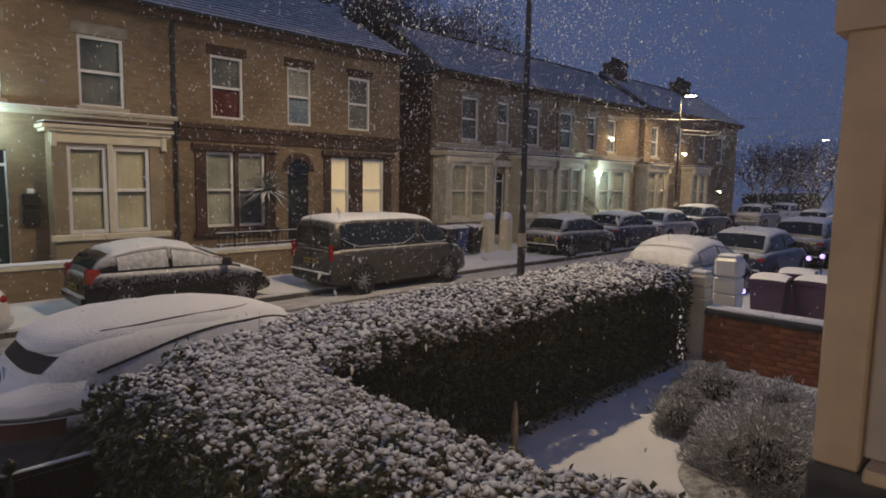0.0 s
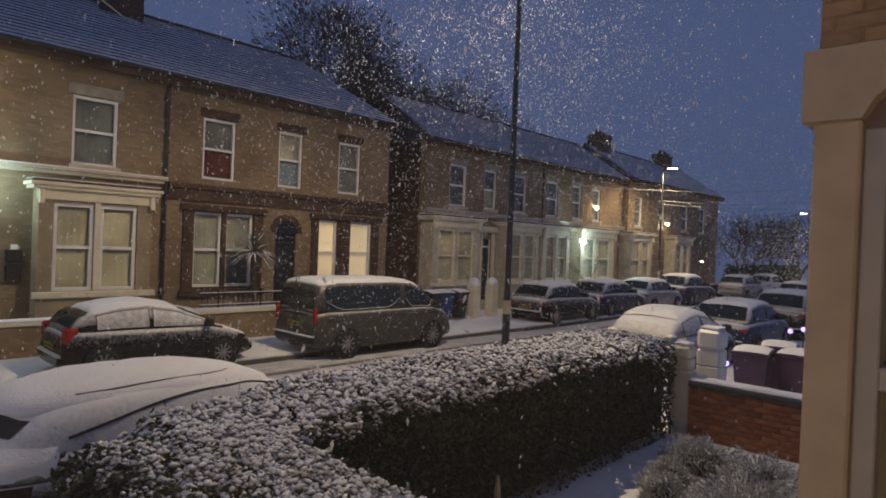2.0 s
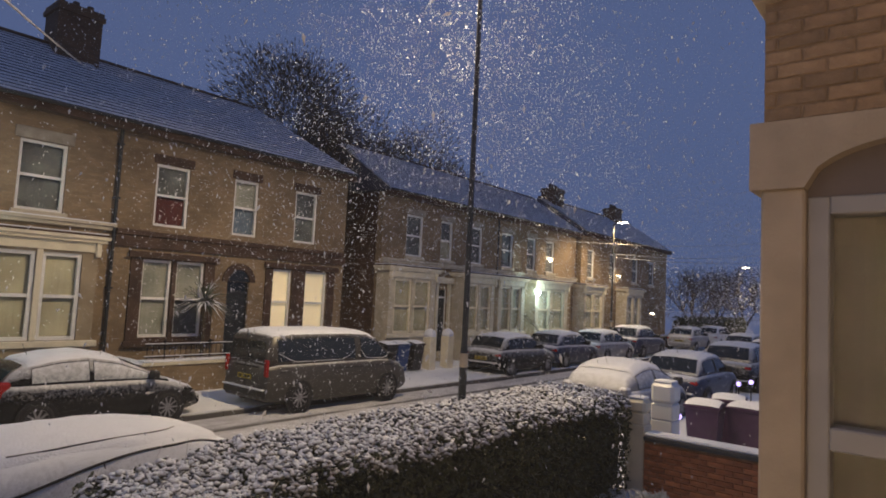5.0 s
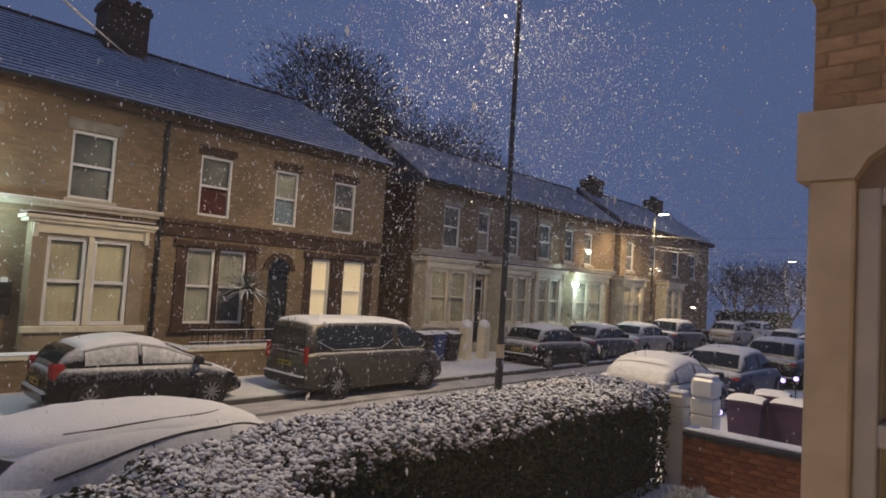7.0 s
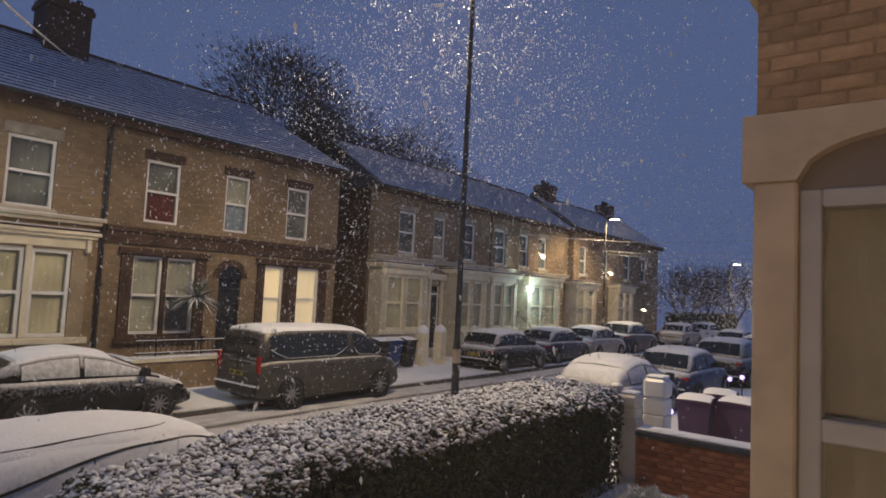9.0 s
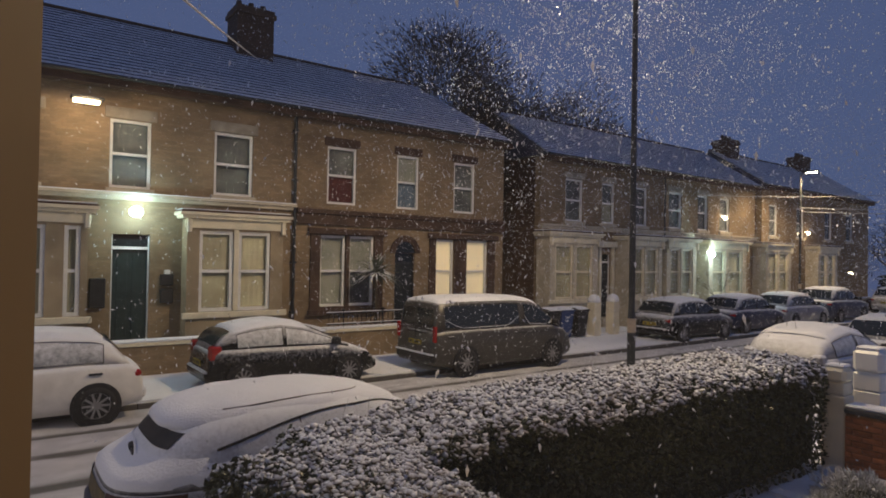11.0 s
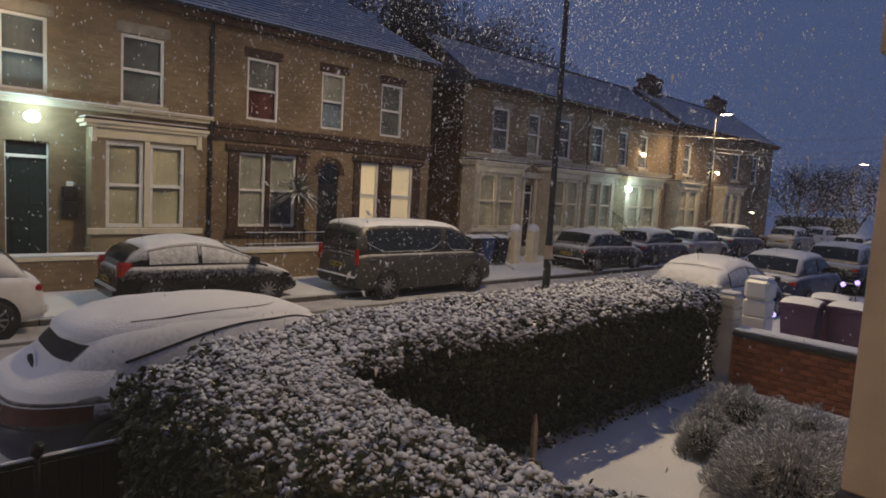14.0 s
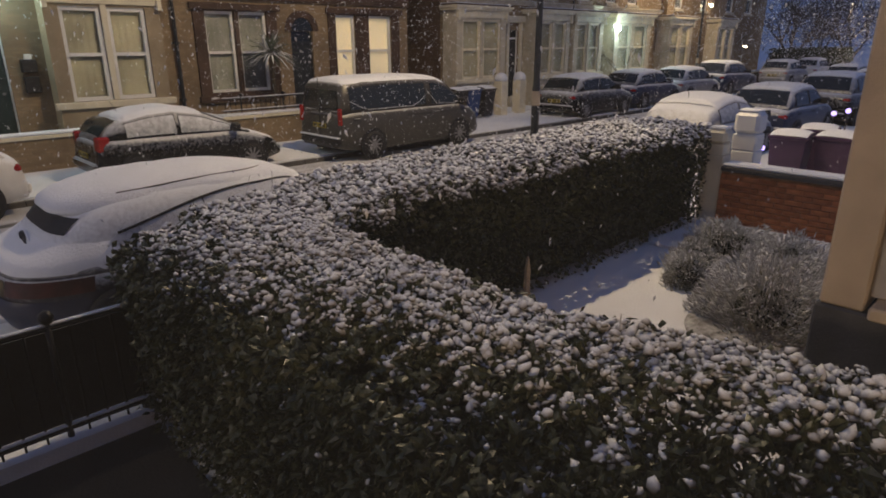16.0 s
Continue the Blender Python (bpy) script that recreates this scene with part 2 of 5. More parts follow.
def road_mesh():
    xs = np.concatenate([np.linspace(-30, 60, 181), np.linspace(62, 220, 40)])
    ys = np.arange(KERB_NEAR, KERB_FAR + 0.01, 0.06)
    rows = []
    for x in xs:
        r = []
        for y in ys:
            z = 0.012 * noise.noise((x * 0.35, y * 0.8, 0)) + 0.008 * noise.noise((x * 3, y * 3, 4))
            for yt, d, w in ((9.55, 0.02, 0.13), (10.8, 0.025, 0.14), (12.1, 0.02, 0.14), (13.15, 0.025, 0.12), (14.28, 0.025, 0.1)):
                yy = y - yt - 0.10 * noise.noise((x * 0.12, yt * 7, 2))
                z -= d * math.exp(-(yy / w) ** 2)
            r.append((x, y, z))
        rows.append(r)
    bm = bmesh.new()
    sheet(bm, rows)
    return bm


def road_material():
    """Thin snow on asphalt, worn through where wheels have run."""
    m = mat("snowy_road", (0.50, 0.50, 0.52), 0.75, 0, 0.2, 2.0, 0.4, 50)
    n, l = m.node_tree.nodes, m.node_tree.links
    b = n["Principled BSDF"]
    src = b.inputs["Base Color"].links[0].from_socket
    co, sep = n.new("ShaderNodeTexCoord"), n.new("ShaderNodeSeparateXYZ")
    l.new(co.outputs["Object"], sep.inputs[0])
    noi = n.new("ShaderNodeTexNoise")
    noi.inputs["Scale"].default_value, noi.inputs["Detail"].default_value = 2.2, 6
    mp = n.new("ShaderNodeMapping")
    mp.inputs["Scale"].default_value = (0.35, 1.6, 1)
    l.new(co.outputs["Object"], mp.inputs[0])
    l.new(mp.outputs[0], noi.inputs["Vector"])
    a = n.new("ShaderNodeMath")
    a.operation = "MULTIPLY_ADD"
    l.new(noi.outputs["Fac"], a.inputs[0])
    a.inputs[1].default_value = 0.035
    l.new(sep.outputs["Z"], a.inputs[2])
    mr = n.new("ShaderNodeMapRange")
    mr.inputs["From Min"].default_value, mr.inputs["From Max"].default_value = -0.004, 0.012
    l.new(a.outputs[0], mr.inputs["Value"])
    mx = n.new("ShaderNodeMix")
    mx.data_type = "RGBA"
    l.new(mr.outputs[0], mx.inputs["Factor"])
    mx.inputs["A"].default_value = (0.10, 0.095, 0.09, 1)
    l.new(src, mx.inputs["B"])
    l.new(mx.outputs["Result"], b.inputs["Base Color"])
    return m


tagged(part("road", road_mesh(), road_material(), None, smooth=True), "snowy residential road with dark tyre tracks", "road", kind="structure")


def pavement(name, y0, y1):
    bm = bmesh.new()
    box(bm, -30, 220, y0, y1, -0.05, 0.11)
    tagged(part(name, bm, SNOW), "snow-covered pavement with a raised stone kerb", "pavement", kind="structure")


pavement("pavement_near", 6.3, KERB_NEAR)
pavement("pavement_far", KERB_FAR, 17.0)
kb = bmesh.new()
for k in range(70):
    box(kb, -12 + k * 0.92, -12 + k * 0.92 + 0.91, KERB_FAR - 0.13, KERB_FAR - 0.002, -0.05, 0.085 + 0.006 * noise.noise((k * 1.7, 0, 0)), 0.012)
tagged(part("kerb", kb, dusted("kerb_granite", (0.09, 0.085, 0.08), 0.8, 0.0, 0.75, 1.2, 0.6)), "dark granite kerb with worn snow on it", "kerb", kind="structure")
boxpart("garden_ground", (-30, 40, -10, 6.3, -0.05, 0.13), SNOW)
tagged(bpy.data.objects["garden_ground"], "snow-covered front garden ground", "ground", kind="structure")
boxpart("front_yard", (-30, 80, 17.0, 19.0, -0.05, 0.15), SNOW)
tagged(bpy.data.objects["front_yard"], "snowy front yards before the terrace", "ground", kind="structure")

# ---- terraced houses ----
Y = 18.6


def window(house, x0, x1, z0, z1, y=Y, frame_mat=WHITE, upper=ROOM, lower=ROOM, fw=0.07, mid=0.5, sill=True):
    """A sash window: frame with its meeting rail, two panes, and what hangs behind them."""
    zm = z0 + (z1 - z0) * mid
    bm = bmesh.new()
    box(bm, x0, x0 + fw, y + 0.05, y + 0.13, z0, z1)
    box(bm, x1 - fw, x1, y + 0.05, y + 0.13, z0, z1)
    box(bm, x0 + fw, x1 - fw, y + 0.05, y + 0.13, z1 - fw, z1)
    box(bm, x0 + fw, x1 - fw, y + 0.05, y + 0.13, z0, z0 + fw)
    box(bm, x0 + fw, x1 - fw, y + 0.04, y + 0.12, zm - fw * 0.45, zm + fw * 0.45)
    w = part("window", bm, frame_mat, house)
    for za, zb, cur in ((z0 + fw, zm - fw * 0.45, lower), (zm + fw * 0.45, z1 - fw, upper)):
        p = boxpart("pane", (x0 + fw, x1 - fw, y + 0.088, y + 0.094, za, zb), GLASS, w)
        p.visible_shadow = False
        c = bmesh.new()
        k = max(8, int((x1 - x0) * 22))
        xs = np.linspace(x0 + fw * 0.5, x1 - fw * 0.5, k)
        yy = [y + 0.17 + (0.0012 * math.sin(i * 1.9) + 0.003 * math.sin(i * 0.37) if cur is not LIT else 0) for i in range(k)]
        sheet(c, [[(xx, q, za - 0.05) for xx, q in zip(xs, yy)], [(xx, q, zb + 0.05) for xx, q in zip(xs, yy)]])
        part("curtain" if cur is not LIT else "blind", c, cur, w)
    if sill:
        boxpart("window_sill", (x0 - 0.08, x1 + 0.08, y - 0.09, y + 0.06, z0 - 0.13, z0), frame_mat if frame_mat is not WHITE else STONE, w, bev=0.01)
    return w


def roof(house, x0, x1, eave_z, ridge_y, ridge_z, hip=0.0, step=0.2, y_e=18.25):
    """A slate roof laid course over course, each course lapping the one below."""
    n = int(math.hypot(ridge_y - y_e, ridge_z - eave_z) / step)
    bm = bmesh.new()
    rnd = random.Random(int(x0 * 10))
    for i in range(n):
        a, b = i / n, (i + 1.25) / n
        ya, za = y_e + (ridge_y - y_e) * a, eave_z + (ridge_z - eave_z) * a
        yb, zb = y_e + (ridge_y - y_e) * b, eave_z + (ridge_z - eave_z) * b
        xr = x1 - hip * a
        x = x0 - (0.15 if i % 2 else 0.0)
        while x < xr:
            xe = min(x + 0.29, xr)
            if xe - max(x, x0) > 0.02:
                t = 0.028 + rnd.random() * 0.012
                xa = max(x, x0)
                v = [bm.verts.new(p) for p in ((xa, ya - 0.01, za + t), (xe, ya - 0.01, za + t), (xe, yb, zb + 0.004), (xa, yb, zb + 0.004), (xa, ya, za - 0.004), (xe, ya, za - 0.004))]
                bm.faces.new((v[0], v[1], v[2], v[3]))
                bm.faces.new((v[4], v[5], v[1], v[0]))
            x += 0.295
    r = part("roof", bm, SLATE, house, "slate roof under a thin crust of snow")
    r["kind"] = "stuff"
    sb = bmesh.new()
    pr = [(x0, y_e, eave_z - 0.03), (x1, y_e, eave_z - 0.03), (x1 - hip, ridge_y, ridge_z - 0.03), (x0, ridge_y, ridge_z - 0.03)]
    vs = [sb.verts.new(p) for p in pr]
    bk = [sb.verts.new(p) for p in ((x0, 2 * ridge_y - y_e, eave_z - 0.03), (x1, 2 * ridge_y - y_e, eave_z - 0.03))]
    sb.faces.new(vs)
    sb.faces.new((vs[3], vs[2], bk[1], bk[0]))
    sb.faces.new((vs[1], bk[1], vs[2]))
    sb.faces.new((vs[0], vs[3], bk[0]))
    part("roof_deck", sb, SLATE, r)
    rb = bmesh.new()
    cyl(rb, (x0, ridge_y, ridge_z), (x1 - hip, ridge_y, ridge_z), 0.09, seg=8)
    part("ridge_tiles", rb, STONE_DK, r)
    gb = bmesh.new()
    ring = []
    for x in (x0, x1):
        ring.append([(x, y_e - 0.02 - 0.06 + 0.06 * math.cos(math.pi * k / 6), eave_z - 0.02 - 0.07 * math.sin(math.pi * k / 6)) for k in range(7)] + [(x, y_e - 0.12, eave_z - 0.0), (x, y_e - 0.05, eave_z - 0.0)])
    loft(gb, ring)
    part("gutter", gb, DARK, house)
    boxpart("fascia", (x0, x1, y_e + 0.0, Y - 0.01, eave_z - 0.24, eave_z - 0.06), STONE_DK, house)
    return r


def chimney(house, x0, x1, y0, y1, z0, z1, pots=3):
    bm = bmesh.new()
    box(bm, x0, x1, y0, y1, z0, z1 - 0.25)
    box(bm, x0 - 0.06, x1 + 0.06, y0 - 0.06, y1 + 0.06, z1 - 0.25, z1 - 0.12)
    box(bm, x0 - 0.02, x1 + 0.02, y0 - 0.02, y1 + 0.02, z1 - 0.12, z1)
    c = part("chimney", bm, BRICK_DK, house)
    for i in range(pots):
        pb = bmesh.new()
        x = x0 + (x1 - x0) * (i + 0.5) / pots
        cyl(pb, (x, (y0 + y1) / 2, z1), (x, (y0 + y1) / 2, z1 + 0.28), 0.11, 0.085, 10)
        part("chimney_pot", pb, STONE_DK, c)
    return c


def bay(house, x0, x1, splits, z_sill=1.36, z_head=3.4, z_top=3.85, depth=0.5, m=STONE, curtain=CURTAIN, trim=CREAM, sash=CREAM):
    """A square stone bay: plinth, piers, sash windows, fascia and cornice with snow on its lid."""
    yf = Y - depth
    near = (yf - 1.97) / (Y - 1.97)
    x0, x1 = 0.55 + (x0 - 0.55) * near, 0.55 + (x1 - 0.55) * near
    splits = [(0.55 + (a - 0.55) * near, 0.55 + (c - 0.55) * near) for a, c in splits]
    b = bmesh.new()
    holes = [(a, c, z_sill, z_head) for a, c in splits]
    wall_x(b, x0, x1, yf, yf + 0.16, 0.12, z_top - 0.16, holes)
    for xa, xb in ((x0, x0 + 0.16), (x1 - 0.16, x1)):
        box(b, xa, xb, yf + 0.163, Y - 0.003, 0.12, z_top - 0.163)
    w = part("bay", b, m, house)
    for a, c in splits:
        window(w, a, c, z_sill, z_head, y=yf, upper=curtain, lower=curtain, sill=False, fw=0.085, frame_mat=sash)
    for (a, c), (d, e) in zip(splits, splits[1:]):
        if sash is WHITE and d - c < 0.3:
            boxpart("mullion", (c + 0.004, d - 0.004, yf - 0.025, yf - 0.003, z_sill, z_head + 0.05), trim, w, bev=0.008)
    boxpart("bay_sill", (x0 - 0.1, x1 + 0.1, yf - 0.1, yf - 0.002, z_sill - 0.16, z_sill - 0.01), trim, w, bev=0.015)
    fb = bmesh.new()
    box(fb, x0 - 0.05, x1 + 0.05, yf - 0.05, yf - 0.003, z_head + 0.06, z_top - 0.165)
    box(fb, x0 - 0.14, x1 + 0.14, yf - 0.14, Y - 0.003, z_top - 0.157, z_top - 0.08)
    box(fb, x0 - 0.2, x1 + 0.2, yf - 0.2, Y - 0.003, z_top - 0.077, z_top)
    for x in (x0 - 0.03, x1 - 0.09):
        box(fb, x, x + 0.12, yf - 0.12, yf - 0.053, z_head - 0.05, z_top - 0.16, 0.02)
    part("cornice", fb, trim, w)
    boxpart("bay_roof", (x0 - 0.17, x1 + 0.17, yf - 0.17, Y - 0.004, z_top + 0.002, z_top + 0.05), STONE_DK, w)
    boxpart("snow_strip", (x0 - 0.15, x1 + 0.15, yf - 0.15, Y - 0.02, z_top + 0.052, z_top + 0.08), SNOW, w, bev=0.01)
    return w


def front_door(house, x0, x1, z0, z1, m, y=Y, trans=0.35, arch=False):
    b = bmesh.new()
    box(b, x0, x1, y + 0.12, y + 0.18, z0, z1 - trans)
    for i in range(2):
        for j in range(2):
            a = x0 + 0.1 + i * (x1 - x0 - 0.1) / 2
            zz = z0 + 0.15 + j * (z1 - trans - z0 - 0.1) / 2
            box(b, a, a + (x1 - x0) / 2 - 0.15, y + 0.105, y + 0.119, zz, zz + (z1 - trans - z0) / 2 - 0.2, 0.008)
    d = part("door", b, m, house)
    fb = bmesh.new()
    box(fb, x0 - 0.07, x0 - 0.003, y + 0.06, y + 0.2, z0, z1)
    box(fb, x1 + 0.003, x1 + 0.07, y + 0.06, y + 0.2, z0, z1)
    box(fb, x0 - 0.003, x1 + 0.003, y + 0.06, y + 0.2, z1 - trans, z1 - trans + 0.07)
    part("door_frame", fb, WHITE if not arch else DARK, d)
    boxpart("transom_pane", (x0, x1, y + 0.12, y + 0.13, z1 - trans + 0.072, z1), CAR_GLASS, d)
    hb = bmesh.new()
    cyl(hb, (x1 - 0.12, y + 0.06, z0 + 1.0), (x1 - 0.12, y + 0.1, z0 + 1.0), 0.03)
    part("door_handle", hb, ALLOY, d)
    boxpart("doorstep", (x0 - 0.15, x1 + 0.15, y - 0.35, y + 0.1, 0.12, z0 - 0.003), STONE, house, bev=0.02)
    return d


def shell(house, x0, x1, z1, holes, m, depth=8.0):
    b = bmesh.new()
    wall_x(b, x0, x1, Y, Y + 0.3, 0.1, z1, holes)
    part("wall", b, m, house)
    # side walls take the dark brick to hold the shade of the gap
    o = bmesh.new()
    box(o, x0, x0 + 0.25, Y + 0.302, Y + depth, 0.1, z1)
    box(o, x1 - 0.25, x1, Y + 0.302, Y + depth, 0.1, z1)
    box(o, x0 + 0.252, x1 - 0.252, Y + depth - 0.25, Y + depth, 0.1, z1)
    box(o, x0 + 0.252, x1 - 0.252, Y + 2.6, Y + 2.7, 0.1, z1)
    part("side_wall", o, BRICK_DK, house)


# left house: painted stone trim, two bays either side of the door
HL = thing("terraced_house", "buff brick terraced house with cream bay windows and slate roof", "house", group="terraced houses")
ups = [(-1.9, -0.95), (0.3, 1.32), (2.75, 3.66), (5.18, 6.2)]
holes = [(a, b, 4.36, 6.02) for a, b in ups] + [(2.84, 3.68, 0.55, 3.26), (5.0, 6.6, 1.3, 3.3), (0.2, 1.8, 1.3, 3.3)]
shell(HL, -3.6, 7.42, 6.85, holes, BRICK)
for a, b in ups:
    window(HL, a, b, 4.36, 6.02, upper=ROOM, lower=ROOM)
    lb = bmesh.new()
    box(lb, a - 0.12, b + 0.12, Y - 0.04, Y - 0.003, 6.03, 6.3, 0.01)
    part("lintel", lb, LINTEL_GREY, HL)
front_door(HL, 2.87, 3.65, 0.57, 3.24, mat("dark_green_door", (0.022, 0.038, 0.038), 0.35, 0, 0.2, 5, 0.05))
bay(HL, 4.55, 7.1, [(4.86, 5.73), (5.87, 6.74)], m=BUFF_STONE, sash=WHITE)
bay(HL, -0.6, 2.35, [(-0.35, 0.55), (0.67, 1.5), (1.87, 2.2)], m=BUFF_STONE, sash=WHITE)
sb = bmesh.new()
box(sb, -3.6, 7.42, Y - 0.12, Y - 0.003, 4.08, 4.16)
box(sb, -3.6, 7.42, Y - 0.18, Y - 0.003, 4.163, 4.24, 0.01)
part("string_course", sb, STONE, HL)
boxpart("snow_strip", (-3.6, 7.42, Y - 0.17, Y - 0.01, 4.242, 4.265), SNOW, HL)
roof(HL, -3.6, 7.45, 6.95, 21.6, 9.35)
chimney(HL, 6.45, 7.6, 21.0, 22.0, 8.6, 10.5)
pb = bmesh.new()
cyl(pb, (7.38, Y - 0.1, 0.15), (7.38, Y - 0.1, 6.85), 0.045)
for z in (1.2, 2.6, 4.9, 6.3):
    box(pb, 7.31, 7.45, Y - 0.15, Y - 0.003, z, z + 0.05)
part("drainpipe", pb, DARK, HL)
for z, hh in ((1.75, 0.36), (2.15, 0.28)):
    boxpart("meter_box", (3.92, 4.22, Y - 0.14, Y - 0.003, z - hh / 2, z + hh / 2), BLACK, HL, bev=0.02)
boxpart("meter_box", (2.38, 2.72, Y - 0.14, Y - 0.003, 1.5, 2.2), BLACK, HL, bev=0.02)
boxpart("intercom", (4.02, 4.16, Y - 0.05, Y - 0.003, 2.26, 2.4), WHITE, HL, bev=0.01)
lb = bmesh.new()
bmesh.ops.create_uvsphere(lb, u_segments=14, v_segments=10, radius=0.13, matrix=Matrix.Translation((3.33, Y - 0.16, 3.8)) @ Matrix.Diagonal((1.2, 0.7, 1, 1)))
dl = part("door_light", lb, COOL_GLOW, HL, "bright cool white bulkhead light", True)
boxpart("light_base", (3.23, 3.43, Y - 0.07, Y - 0.003, 3.7, 3.9), DARK, dl)

# middle house: sooty stone trim, palm, lit windows
HM = thing("terraced_house", "buff brick terraced house with sooty stone trim and lit windows", "house", group="terraced houses")
up2 = [(8.4, 9.36, ROOM, RED_CURT), (10.78, 11.62, GREY_NET, BLUE_CURT), (13.03, 13.94, ROOM, ROOM)]
gr2 = [(8.21, 9.03, GREY_NET, GREY_NET), (9.15, 10.0, GREY_NET, ROOM), (12.31, 13.07, LIT, LIT), (13.58, 14.54, LIT, LIT)]
holes = [(a, b, 4.34, 6.04) for a, b, _, _ in up2] + [(a, b, 1.34, 3.42) for a, b, _, _ in gr2] + [(10.76, 11.5, 0.5, 2.95)]
shell(HM, 7.45, 15.25, 6.85, holes, BRICK)
for a, b, u, lo in up2:
    window(HM, a, b, 4.34, 6.04, upper=u, lower=lo, frame_mat=WHITE, sill=False)
    lb = bmesh.new()
    box(lb, a - 0.1, b + 0.1, Y - 0.04, Y - 0.003, 6.05, 6.3, 0.01)
    part("lintel", lb, STONE_DK, HM)
for a, b, u, lo in gr2:
    window(HM, a, b, 1.34, 3.42, upper=u, lower=lo, sill=False)
for a, b in ((7.9, 10.3), (12.05, 14.85)):
    tb = bmesh.new()
    wh = [(g[0], g[1], 1.34, 3.42) for g in gr2 if a < g[0] < b]
    wall_x(tb, a, b, Y - 0.06, Y - 0.003, 1.2, 3.62, wh)
    box(tb, a - 0.1, b + 0.1, Y - 0.14, Y - 0.063, 3.45, 3.62, 0.01)
    box(tb, a - 0.08, b + 0.08, Y - 0.15, Y - 0.063, 1.1, 1.26, 0.01)
    part("window_surround", tb, STONE_DK, HM)
sb = bmesh.new()
box(sb, 7.45, 15.25, Y - 0.09, Y - 0.003, 3.72, 4.02)
box(sb, 7.45, 15.25, Y - 0.15, Y - 0.003, 4.023, 4.16, 0.01)
part("string_course", sb, STONE_DK, HM)
front_door(HM, 10.78, 11.48, 0.52, 2.94, DARK, arch=True)
ab = bmesh.new()
for k in range(9):
    a0, a1 = math.pi * k / 9, math.pi * (k + 1) / 9
    pts = []
    for ang, r in ((a0, 0.37), (a1, 0.37), (a1, 0.56), (a0, 0.56)):
        pts.append((11.13 - r * math.cos(ang), 2.95 + r * math.sin(ang)))
    f = [ab.verts.new((x, Y - 0.05, z)) for x, z in pts]
    g = [ab.verts.new((x, Y - 0.003, z)) for x, z in pts]
    ab.faces.new(f)
    for q in range(4):
        ab.faces.new((f[q], f[(q + 1) % 4], g[(q + 1) % 4], g[q]))
part("arch_stones", ab, STONE_DK, HM)
fb = bmesh.new()
fv = [fb.verts.new((11.13 - 0.368 * math.cos(math.pi * k / 12), Y - 0.008, 2.95 + 0.368 * math.sin(math.pi * k / 12))) for k in range(13)]
fb.faces.new(fv)
part("fanlight", fb, CAR_GLASS, HM)
boxpart("alarm_box", (11.12, 11.34, Y - 0.08, Y - 0.003, 3.75, 4.0), WHITE, HM, bev=0.02)
roof(HM, 7.45, 15.35, 6.95, 21.6, 9.3, hip=2.2)

# far terrace beyond the gap, two pairs of houses
HT = thing("terraced_house", "buff brick terrace with stone bays, dim in the snowfall", "house", group="terraced houses")
up3 = [(18.45, 19.45), (20.6, 21.4), (22.6, 23.6), (25.2, 26.2), (27.5, 28.35), (29.4, 30.3)]
holes = [(a, b, 4.34, 6.0) for a, b in up3] + [(20.5, 21.18, 0.5, 3.1), (26.48, 27.12, 0.5, 3.1)]
shell(HT, 17.1, 32.8, 6.7, holes, BRICK)
for i, (a, b) in enumerate(up3):
    window(HT, a, b, 4.34, 6.0, upper=ROOM, lower=CURTAIN if i == 1 else ROOM, frame_mat=WHITE)
    lb = bmesh.new()
    box(lb, a - 0.1, b + 0.1, Y - 0.04, Y - 0.003, 6.01, 6.25, 0.01)
    part("lintel", lb, LINTEL_GREY, HT)
bay(HT, 17.65, 20.4, [(17.95, 18.95), (19.1, 20.1)], depth=0.7)
bay(HT, 22.4, 24.75, [(22.65, 23.5), (23.65, 24.5)], depth=0.7)
bay(HT, 25.1, 27.45, [(25.4, 26.2), (26.35, 27.15)], depth=0.7)
bay(HT, 28.5, 32.0, [(28.85, 30.0), (30.3, 31.6)], depth=0.7)
front_door(HT, 20.52, 21.16, 0.52, 3.08, DARK)
front_door(HT, 26.5, 27.1, 0.52, 3.08, WHITE)
sb = bmesh.new()
box(sb, 17.1, 32.8, Y - 0.12, Y - 0.003, 4.0, 4.1)
box(sb, 17.1, 32.8, Y - 0.18, Y - 0.003, 4.103, 4.18, 0.01)
part("string_course", sb, STONE, HT)
for x in (20.36, 21.18, 26.34, 27.12):
    boxpart("door_pilaster", (x, x + 0.14, Y - 0.12, Y - 0.003, 0.15, 3.35), CREAM, HT, bev=0.01)
boxpart("door_hood", (20.26, 21.42, Y - 0.2, Y - 0.003, 3.353, 3.6), CREAM, HT, bev=0.02)
boxpart("door_hood", (26.3, 27.28, Y - 0.2, Y - 0.003, 3.353, 3.6), CREAM, HT, bev=0.02)
roof(HT, 17.1, 32.85, 6.8, 21.6, 9.0)
pb = bmesh.new()
cyl(pb, (24.75, Y - 0.1, 0.15), (24.75, Y - 0.1, 6.7), 0.045)
part("drainpipe", pb, DARK, HT)
for x, y, z, r, m in ((27.25, 17.72, 3.2, 0.13, COOL_GLOW), (29.58, Y - 0.2, 5.0, 0.1, WALL_GLOW)):
    lb = bmesh.new()
    bmesh.ops.create_uvsphere(lb, u_segments=12, v_segments=8, radius=r, matrix=Matrix.Translation((x, y, z)))
    box(lb, x - 0.03, x + 0.03, y, y + 0.197, z + r * 0.5, z + r * 0.5 + 0.05)
    part("wall_light", lb, m, HT, "", True)

# farthest houses down the street
HF = thing("terraced_house", "distant brick terrace fading into the snowy dusk", "house", group="terraced houses")
